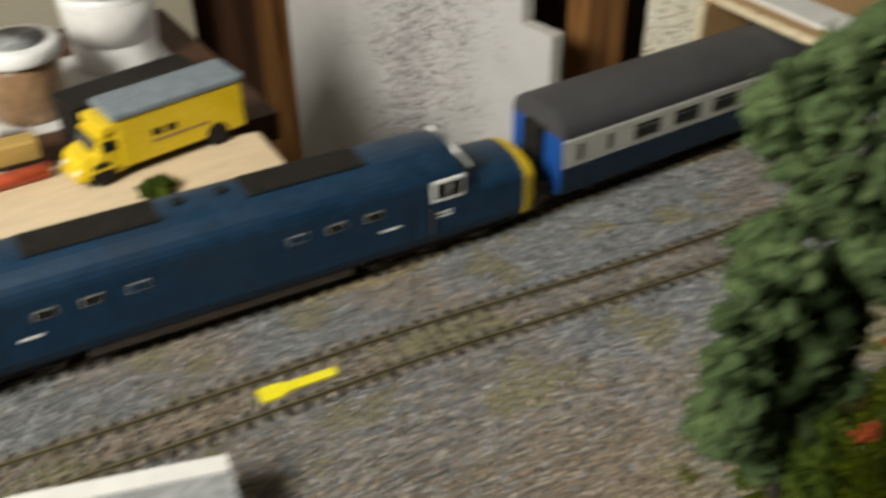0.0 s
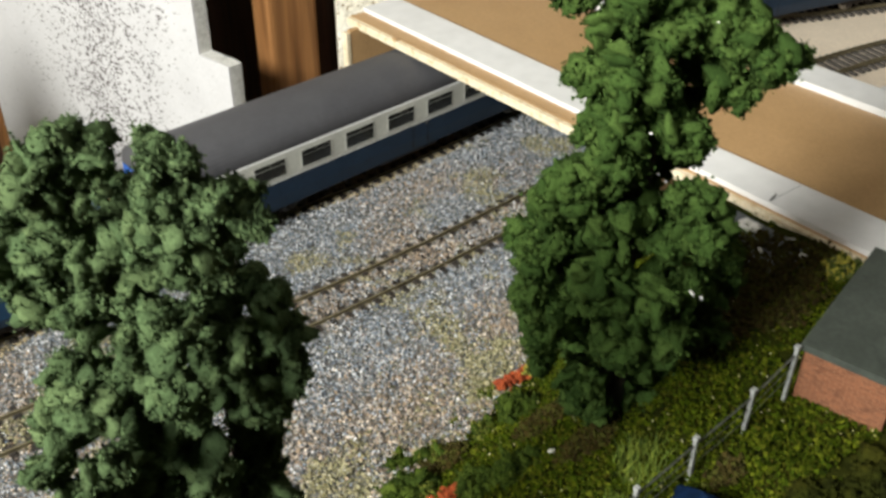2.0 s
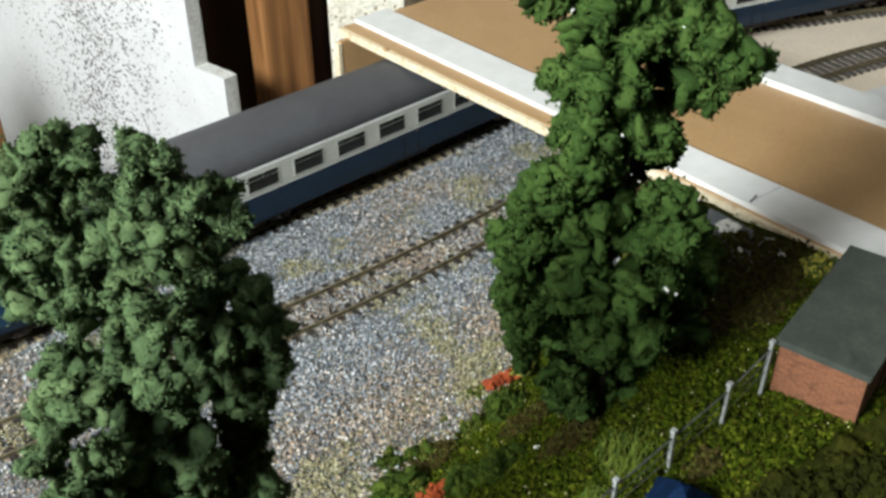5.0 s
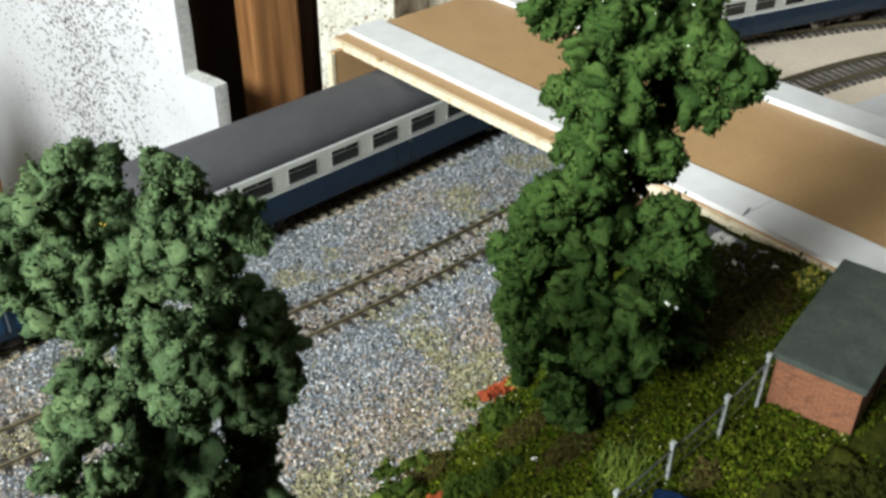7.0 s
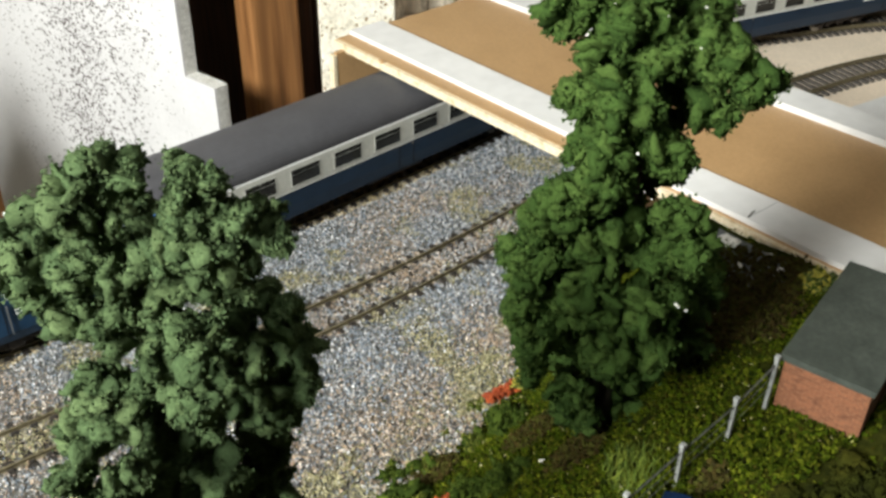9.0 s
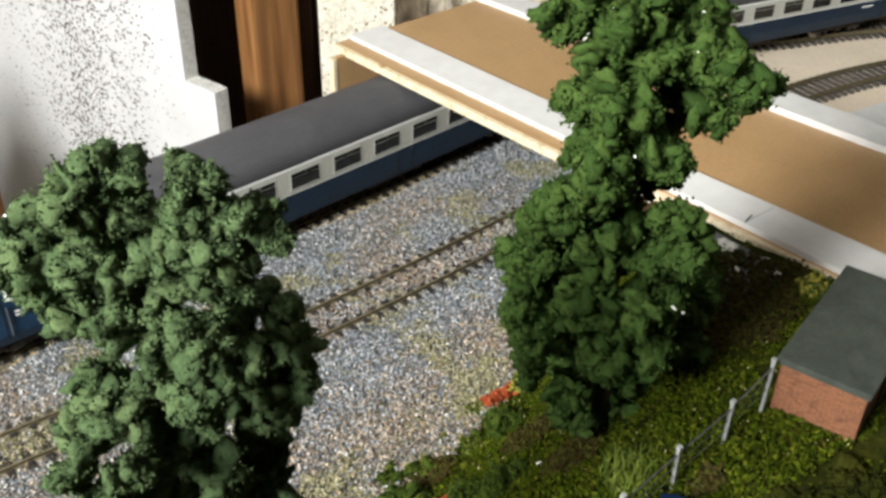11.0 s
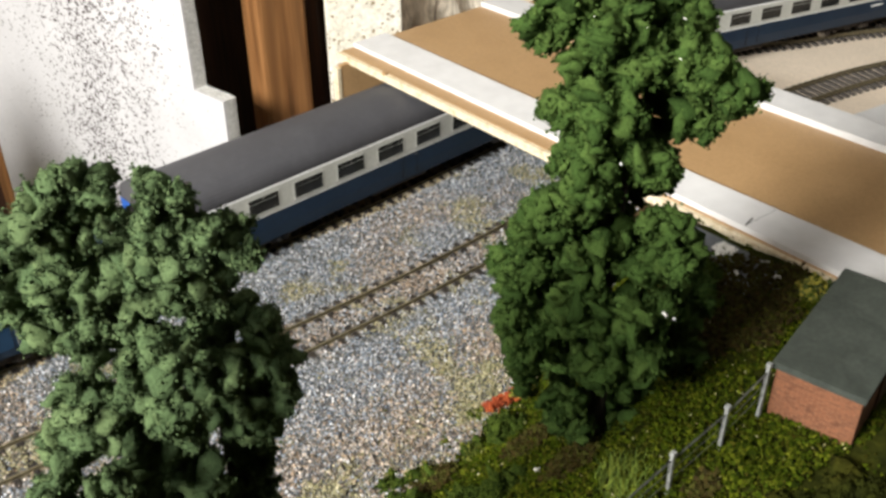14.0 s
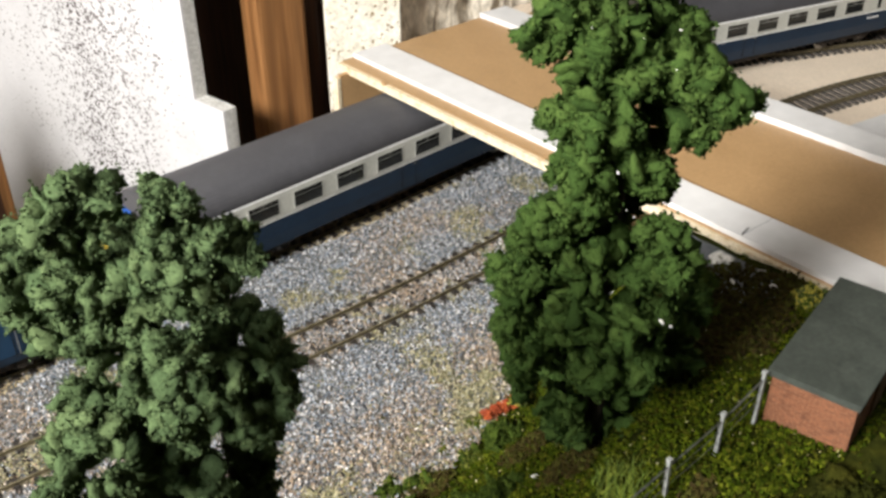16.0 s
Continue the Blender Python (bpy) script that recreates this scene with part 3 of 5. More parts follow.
is_moss = ~is_ochre & (RNG.uniform(0, 1, n) < moss_share)
is_ochre = is_ochre & ~is_moss
is_tan = ~is_ochre & ~is_moss & (RNG.uniform(0, 1, n) < tan_share)
for nm, mask, mat, lab in (("grey_ballast", ~is_tan & ~is_ochre & ~is_moss, GRAIN, "fine blue-grey and white stone ballast between the tracks"),
                           ("tan_ballast", is_tan, GRAIN_TAN, "fine tan and brown stone ballast beside the track"),
                           ("mossy_ballast", is_moss, GRAIN_MOSS, "ballast dusted with olive and ochre scatter"),
                           ("ochre_ballast", is_ochre, GRAIN_OCHRE, "yellow ochre stone ballast between the rails")):
    v, f = crumbs(pts[mask], size[mask])
    tagged(raw(nm, v, f, mat, ballast, lab), kind="stuff")


# ---- tracks ----
def track(name, line_points, label, pitch=0.0068, start=-0.62):
    root = thing(name, label, "railway track", "railway tracks")
    line = spline(line_points, 0.003)
    line = line[line[:, 0] > start]
    nrm, _ = normals(line)
    prof = [(-0.00034, 0.0), (0.00034, 0.0), (0.00036, -0.0006), (0.00018, -0.0010), (0.00018, -0.0018), (0.0006, -0.0022), (0.0006, -0.0025), (-0.0006, -0.0025), (-0.0006, -0.0022), (-0.00018, -0.0018), (-0.00018, -0.0010), (-0.00036, -0.0006)]
    for side in (-1, 1):
        c = line + nrm * side * (GAUGE / 2 + 0.0004)
        part("rail", loft([[(c[i, 0] + nrm[i, 0] * a, c[i, 1] + nrm[i, 1] * a, z) for a, z in prof] for i in range(len(c))]), RUST, root)
    beam = box(-0.0014, 0.0014, -0.0135, 0.0135, -0.0044, -0.0016, 0.0002)
    for s in (-1, 1):
        for k in (-1, 1):
            box(-0.0010, 0.0010, s * 0.00865 + k * 0.0015 - 0.0005, s * 0.00865 + k * 0.0015 + 0.0005, -0.0017, -0.0010, bm=beam)
    fine = box(-0.00125, 0.00125, -0.0140, 0.0140, -0.0046, -0.0030, 0.0002)
    coarse, dense = spline(line_points, pitch), spline(line_points, 0.0058)
    coarse, dense = coarse[(coarse[:, 0] > start) & (coarse[:, 0] < 0.2)], dense[dense[:, 0] >= 0.2]
    firsts = {}
    ties = np.concatenate([coarse, dense])
    dirs = np.concatenate([normals(coarse)[1], normals(dense)[1]])
    for i, (p, d) in enumerate(zip(ties, dirs)):
        grey = i >= len(coarse)
        first = firsts.get(grey)
        m = pose(p[0], p[1], 0, 0, 0, math.degrees(math.atan2(d[1], d[0])) + random.uniform(-1, 1))
        if first is None:
            first = firsts[grey] = part("sleeper", fine if grey else beam, SLEEPER_GREY if grey else SLEEPER, root)
            ob = first
        else:
            ob = new("sleeper", first.data)
            ob.parent = root
        ob.matrix_basis = m
    return root


track("railway_track", NEAR, "single railway track with rusty rails sunk in ballast")
track("railway_track", BACK, "railway track with rusty rails and ochre infill")

# ---- the hardboard road bridge ----
bridge = thing("road_bridge", "unfinished brown hardboard road bridge over the railway tracks", "bridge")
ys = [0.122, 0.05, 0.0, -0.03, -0.08, -0.15, -0.3, -0.5]
DECK_Z = 0.0552
part("deck", prism([(deck_front(y), y) for y in ys] + [(deck_back(y), y) for y in reversed(ys)], DECK_Z - 0.003, DECK_Z), MDF, bridge)
part("front_edge", prism([(deck_front(y) - 0.0022, y) for y in ys] + [(deck_front(y) + 0.0004, y) for y in reversed(ys)], DECK_Z - 0.0040, DECK_Z - 0.0003), MDF_EDGE, bridge, "pale sawn front edge of the bridge deck")


def kerb(lo, hi, name, label, thick=0.0022):
    a = prism([(lo(y), y) for y in ys] + [(hi(y), y) for y in reversed(ys)], DECK_Z, DECK_Z + thick)
    return part(name, a, WHITE_CARD, bridge, label)


kerb(lambda y: np.interp(y, [-0.5, -0.15, -0.03, 0.12], [0.0800, 0.0762, 0.0748, 0.0712]), lambda y: np.interp(y, [-0.5, -0.15, -0.08, 0.0, 0.12], [0.104, 0.0968, 0.0938, 0.0945, 0.0922]), "front_kerb", "white card kerb strip")
kerb(lambda y: deck_back(y) - 0.0195, lambda y: deck_back(y) - 0.001, "rear_kerb", "white card kerb strip")
part("rear_kerb_lip", prism([(deck_back(y) - 0.0207, y) for y in ys] + [(deck_back(y) - 0.0197, y) for y in reversed(ys)], DECK_Z, DECK_Z + 0.003), WHITE_CARD, bridge)
part("abutment_panel", box(0.056, 0.196, 0.1125, 0.1152, -0.0045, DECK_Z - 0.0031), MDF, bridge, "brown hardboard abutment panel")
part("abutment_edge", box(0.0535, 0.0559, 0.1122, 0.1160, -0.0045, DECK_Z - 0.0041, 0.0003), MDF_EDGE, bridge, "cream sawn end of the abutment panel")
part("abutment_panel", box(0.074, 0.196, -0.0640, -0.0612, -0.0045, DECK_Z - 0.0031), MDF, bridge, "brown hardboard abutment panel")
part("kerb_joint", box(0.0, 0.0060, -0.00025, 0.00025, 0.0018, 0.0025, m=pose(deck_front(-0.114) + 0.0022, -0.114, DECK_Z, 0, 0, 12)), BARK, bridge, "dark twig in a kerb joint")
part("card_joint", box(0.0, 0.0165, -0.00012, 0.00012, 0.0018, 0.00228, m=pose(deck_front(-0.114) + 0.0036, -0.114, DECK_Z, 0, 0, -3)), GREY_CARD, bridge)
part("knot", box(-0.0012, 0.0012, -0.0016, 0.0016, -0.0006, 0.0012, 0.0004, m=pose(deck_front(0.085) - 0.001, 0.085, DECK_Z - 0.0005)), MDF, bridge)

tagged(link("white_card", prism([(0.225, -0.034), (0.30, -0.032), (0.345, -0.040), (0.37, -0.12), (0.36, -0.30), (0.215, -0.30)], -0.0043, -0.0030), WHITE_CARD), "loose white card sheet lying on the baseboard", "card")

# ---- foam boards and timber behind the layout ----
def foam_slab(name, width, thick, z0, z1, notch, at, mats, label):
    """An upright slab: local x runs back along its broad face, local y through its thickness."""
    root = thing(name, label, "foam board", at=at)
    o = [(0, z0), (width, z0), (width, z1), (notch[0], z1), (notch[0], notch[1]), (0, notch[1])] if notch else [(0, z0), (width, z0), (width, z1), (0, z1)]
    bm = bmesh.new()
    a = [bm.verts.new((x, 0, z)) for x, z in o]
    b = [bm.verts.new((x, 0.0015, z)) for x, z in o]
    bm.faces.new(a)
    bm.faces.new(b[::-1])
    for i in range(len(a)):
        bm.faces.new((a[i], a[(i + 1) % len(a)], b[(i + 1) % len(a)], b[i]))
    bmesh.ops.recalc_face_normals(bm, faces=bm.faces[:])
    part("face", bm, mats[0], root)
    bm = bmesh.new()
    n = 1
    a = [bm.verts.new((x, 0.0016, z)) for x, z in o]
    b = [bm.verts.new((x, thick, z)) for x, z in o]
    bm.faces.new(a)
    bm.faces.new(b[::-1])
    for i in range(len(a)):
        bm.faces.new((a[i], a[(i + 1) % len(a)], b[(i + 1) % len(a)], b[i]))
    bmesh.ops.recalc_face_normals(bm, faces=bm.faces[:])
    es = bm.edges[:]
    bmesh.ops.subdivide_edges(bm, edges=es, cuts=24, use_grid_fill=False)
    for v in bm.verts:
        k = noise.noise(v.co * 160)
        v.co.x += 0.0005 * k
        v.co.z += 0.0004 * noise.noise(v.co * 190 + Vector((5, 0, 0)))
    part("core", bm, mats[1], root, "rough cut grey foam edge")
    return root


# heading about ten degrees west of north; thickness runs east
foam_slab("foam_board", 0.320, 0.0100, RZ0, 0.62, (0.0275, -0.0105), Matrix.Translation((0.0505, 0.2355, 0)) @ Matrix(((-0.174, 0.985, 0, 0), (0.985, 0.174, 0, 0), (0, 0, 1, 0), (0, 0, 0, 1))), (FOAM, FOAM_EDGE), "tall white foam board with dark specks, standing behind the tracks")
tagged(link("speckled_foam_sheet", box(0.0, 0.0500, 0.0, 0.006, RZ0, 0.42, 0.001, m=pose(0.1340, 0.2410, 0, 0, 0, -24)), FOAM_RAW), "upright cream foam sheet with brown specks behind the bridge", "foam board")
v, f = strip_mesh(70, 60, lambda u, v: 0.1825 + 0.175 * u, lambda u, v, x: v, lambda x, y: y)
rz = v[:, 1] * 0.34 - 0.004
rx = v[:, 0]
ry = np.array([0.2400 - 0.006 * noise.noise(Vector((a * 60, b * 16, 0))) - 0.0035 * noise.noise(Vector((a * 190, b * 60, 4))) for a, b in zip(rx, rz)])
verts = np.stack([rx, ry, rz], 1)
rock = tagged(raw("rock_face", verts, f, ROCK, smooth=True), "rough grey-brown plaster rock face behind the bridge", "rock face")
part("backing", box(0.1827, 0.3570, 0.250, 0.262, -0.0042, 0.33), ROCK, rock)

tagged(link("timber_post", box(0.0965, 0.1330, 0.262, 0.284, RZ0, RZ1 - 0.002, 0.003), TIMBER), "reddish brown varnished timber post behind the layout", "post")
# Dark strip put in for the shadow between post and foam sheet.
tagged(link("timber_post", box(0.1345, 0.150, 0.272, 0.290, RZ0, RZ1 - 0.002, 0.003), TIMBER_DARK), "dark strip standing in for the shadowed gap by the sheet", "post")
tagged(link("timber_post", box(0.033, 0.080, 0.730, 0.755, RZ0, RZ1 - 0.002, 0.003), TIMBER), "brown timber post beside the foam board", "post")
tagged(link("wall_panel", box(-0.9, -0.040, 0.730, 0.755, RZ0, RZ1 - 0.002, 0.002), CREAM), "cream painted upright wall panel", "panel", kind="structure")
# Dark panel whose colour stands in for the shaded void behind the foam.
tagged(link("dark_cupboard_side", box(-0.0385, 0.45, 0.770, 0.79, RZ0, RZ1 - 0.002, 0.002), TIMBER_DARK), "dark panel standing in for the shaded void behind", "panel", kind="structure")

# ---- the side shelf with its clutter ----
shelf = thing("side_shelf", "pale plywood side shelf joined to the baseboard", "shelf", kind="structure")
part("shelf_top", prism([(-1.0, 0.1165), (-0.4, 0.1165), (-0.1615, 0.1150), (-0.1610, 0.197), (-0.26, 0.215), (-0.32, 0.235), (-1.0, 0.235)], -0.020, -0.0005), PLY, shelf)
part("rear_shelf", prism([(-1.0, 0.2365), (-0.319, 0.2365), (-0.259, 0.2165), (-0.140, 0.222), (-0.150, 0.40), (-1.0, 0.40)], -0.022, -0.006), TIMBER_DARK, shelf, "dark timber rear shelf")
for x in (-0.9, -0.30):
    part("bracket", box(x, x + 0.02, 0.1165, 0.39, -0.06, -0.0222, 0.002), PLY, shelf)
tagged(link("grey_card_strip", prism([(-0.75, 0.121), (-0.262, 0.120), (-0.244, 0.125), (-0.237, 0.136), (-0.242, 0.148), (-0.262, 0.155), (-0.75, 0.160)], -0.0004, 0.0030), GREY_CARD), "grey painted card strip lying on the shelf", "card")


def clump_thing(name, at, radius, count, clump_size, bits, bit_size, mats, label, category, squash=0.7, kind=""):
    root = thing(name, label, category, kind=kind, at=Matrix.Translation(at))
    c = RNG.normal(size=(count, 3))
    c /= np.linalg.norm(c, axis=1)[:, None]
    c *= radius * RNG.uniform(0.25, 0.85, (count, 1))
    c[:, 2] = np.abs(c[:, 2]) * squash
    v, f = clumps(c, RNG.uniform(0.6, 1.2, count) * clump_size)
    raw("foliage", v, f, mats[0], root, smooth=True)
    b = v[RNG.integers(0, len(v), bits)] + RNG.normal(size=(bits, 3)) * bit_size * 0.5
    b = b[b[:, 2] > -0.001]
    v, f = grains(b, RNG.uniform(0.5, 1.2, len(b)) * bit_size)
    raw("scatter", v, f, mats[-1], root)
    return root


clump_thing("green_bush", (-0.223, 0.165, 0.0), 0.0085, 16, 0.0042, 700, 0.0007, (BUSH, GRASS), "small round dark green bush on the plywood shelf", "bush")


def wheel(r, w, parent, at, name="wheel", tyre=STEEL, hub=UNDER):
    """A wheel standing in the x-z plane."""
    m = pose(*at, 90, 0, 0)
    bm = lathe([(r * 0.80, -w / 2), (r, -w / 2 + 0.0002), (r, w / 2 - 0.0002), (r * 0.80, w / 2)], 20)
    bmesh.ops.transform(bm, matrix=m, verts=bm.verts)
    wh = part(name, bm, tyre, parent)
    bm = lathe([(r * 0.18, -w / 2 - 0.0003), (r * 0.8, -w / 2 + 0.0003), (r * 0.8, w / 2 - 0.0003), (r * 0.18, w / 2 + 0.0003)], 16)
    bmesh.ops.transform(bm, matrix=m, verts=bm.verts)
    part("hub", bm, hub, wh)
    return wh


def lorry(at):
    root = thing("toy_lorry", "yellow toy box lorry with a blue-grey roof on the shelf", "lorry", at=at)
    # local x forward to the cab, wheels on z = 0
    part("cargo_body", box(-0.050, 0.016, -0.0120, 0.0120, 0.0055, 0.0300, 0.0012), VAN_YELLOW, root)
    part("roof", box(-0.0515, 0.0175, -0.0128, 0.0128, 0.0300, 0.0335, 0.0012), VAN_ROOF, root, "blue-grey roof panel")
    ring = lambda x, w, z: [(x, -w, 0.0045), (x, w, 0.0045), (x, w, z * 0.7), (x, w * 0.86, z), (x, -w * 0.86, z), (x, -w, z * 0.7)]
    part("cab", loft([ring(0.016, 0.0115, 0.0245), ring(0.025, 0.0115, 0.0240), ring(0.0285, 0.0112, 0.0160), ring(0.0345, 0.0105, 0.0145), ring(0.0365, 0.0095, 0.0125)]), VAN_YELLOW, root)
    part("cab_peak", box(0.0155, 0.0235, -0.0118, 0.0118, 0.0246, 0.0290, 0.0014), VAN_YELLOW, root)
    part("windscreen", box(-0.0006, 0.0006, -0.0088, 0.0088, -0.0030, 0.0030, 0.0002, m=pose(0.0272, 0, 0.0200, 0, -23, 0)), GLASS, root)
    for s in (-1, 1):
        part("side_window", box(0.0175, 0.0245, s * 0.0112 - 0.0005, s * 0.0112 + 0.0006, 0.0165, 0.0215, 0.0002), GLASS, root)
        part("mudguard", box(0.0180, 0.0330, s * 0.0112 - 0.0012, s * 0.0112 + 0.0012, 0.0075, 0.0100, 0.0008), VAN_YELLOW, root)
        part("headlight", rod((0.0360, s * 0.0072, 0.0085), (0.0378, s * 0.0072, 0.0085), 0.0013), WHITE, root)
        for a in (-0.0130, -0.0055):
            part("badge", box(a, a + 0.0050, s * 0.0121 - 0.0002, s * 0.0121 + 0.0002, 0.0170, 0.0205, 0.0001), BARK, root, "dark square emblem")
        part("lettering_bar", box(-0.030, 0.0, s * 0.0121 - 0.0001, s * 0.0121 + 0.0002, 0.0140, 0.0150), JAR_BROWN, root, "faint line of lettering")
        for x in (-0.034, 0.026):
            wheel(0.0062, 0.0050, root, (x, s * 0.0098, 0.0062), tyre=BLACK, hub=BLACK)
    part("bumper", box(0.0362, 0.0382, -0.0108, 0.0108, 0.0042, 0.0066, 0.0006), VAN_YELLOW, root)
    part("chassis", box(-0.049, 0.034, -0.0085, 0.0085, 0.0030, 0.0056), BLACK, root)
    return root


lorry(pose(-0.2175, 0.2000, -0.0004, 0, 0, 190))

tagged(link("white_sheet", box(-0.345, -0.168, 0.262, 0.352, -0.0059, -0.0050, 0.0002), WHITE_CARD), "white paper sheet spread under the jar and tub", "paper")
# Tub cut short above the camera's view to lower its shadow on the foam.
tub = thing("plastic_tub", "low-cut white plastic tub with a lid on the rear shelf", "tub", at=Matrix.Translation((-0.196, 0.334, -0.0049)))
part("body", lathe([(0.0240, 0.0), (0.0246, 0.0012), (0.0240, 0.0030), (0.0255, 0.020), (0.0268, 0.040), (0.0275, 0.046)], 40), PLASTIC_WHITE, tub, smooth=True)
part("rim", lathe([(0.0281, 0.0461), (0.0291, 0.047), (0.0291, 0.051), (0.0275, 0.053)], 40), PLASTIC_WHITE, tub, smooth=True)
part("label_band", lathe([(0.02535, 0.016), (0.0272, 0.040)], 40), WHITE_CARD, tub, "faded white paper band", smooth=True)
jar = thing("brown_jar", "brown jar with a wide white lid on the rear shelf", "jar", at=Matrix.Translation((-0.2545, 0.290, -0.0049)))
part("body", lathe([(0.0185, 0.0), (0.0200, 0.002), (0.0200, 0.029), (0.0180, 0.033)], 36), JAR_BROWN, jar, smooth=True)
part("lid", lathe([(0.0220, 0.0331), (0.0225, 0.034), (0.0225, 0.039), (0.0205, 0.041)], 36), PLASTIC_WHITE, jar, "white ribbed lid", smooth=True)
part("lid_well", lathe([(0.0150, 0.0412), (0.0160, 0.0420)], 30), GREY_CARD, jar, smooth=True)
tagged(link("white_box", box(-0.345, -0.277, 0.246, 0.2615, -0.006, 0.012, 0.001), PLASTIC_WHITE), "low white card box on the rear shelf", "box")
tagged(link("timber_strip", box(-0.42, -0.262, -0.006, 0.006, 0.0, 0.010, 0.0008, m=pose(0, 0.232, -0.0004, 0, 0, 0)), OCHRE_WOOD), "ochre timber strip along the shelf edge", "batten")
blackbox = thing("black_case", "flat black plastic case behind the lorry", "case", at=pose(-0.210, 0.246, -0.006, 0, 0, 12))
part("case_body", box(-0.036, 0.036, -0.012, 0.012, 0.0, 0.022, 0.0015), BLACK, blackbox)
part("case_lid", box(-0.0365, 0.0365, -0.0125, 0.0125, 0.0222, 0.027, 0.0015), BLACK, blackbox)
knife = thing("red_handled_tool", "red plastic tool handle lying on the shelf", "tool", at=pose(-0.262, 0.207, 0.0035, 0, 0, 3))
part("handle", rod((-0.075, 0, 0), (0.0, 0, 0), 0.0035, 0.0038, 12), RED_PLASTIC, knife, smooth=True)
part("collar", rod((-0.083, 0, 0), (-0.0751, 0, 0), 0.0022, 0.0032, 12), STEEL, knife, smooth=True)

# ---- rolling stock ----
def bogie(parent, x, base_len, r, half, frame_h=0.0042):
    root = part("bogie", box(x - base_len / 2 - 0.006, x + base_len / 2 + 0.006, half - 0.0012, half, 0.0042, 0.0042 + frame_h, 0.0004), UNDER, parent)
    bm = box(x - base_len / 2 - 0.006, x + base_len / 2 + 0.006, -half, -half + 0.0012, 0.0042, 0.0042 + frame_h, 0.0004)
    part("side_frame", bm, UNDER, root)
    part("bolster", box(x - 0.004, x + 0.004, -half + 0.0013, half - 0.0013, 0.0050, 0.0090, 0.0003), UNDER, root)
    for s in (-1, 1):
        bm = bmesh.new()
        for k in (-1, 1):
            xa = x + k * base_len / 2
            box(xa - 0.0018, xa + 0.0018, s * half - 0.0009, s * half + 0.0009, 0.0026, 0.0058, 0.0003, bm=bm)
            box(xa - k * 0.006 - 0.0010, xa - k * 0.006 + 0.0010, s * half - 0.0008, s * half + 0.0008, 0.0034, 0.0088, bm=bm)
        box(x - 0.0030, x + 0.0030, s * half - 0.0008, s * half + 0.0010, 0.0036, 0.0090, 0.0003, bm=bm)
        part("axle_box_set", bm, UNDER, root)
    for k in (-1, 1):
        for s in (-1, 1):
            wheel(r, 0.0026, root, (x + k * base_len / 2, s * 0.0080, r))
    return root


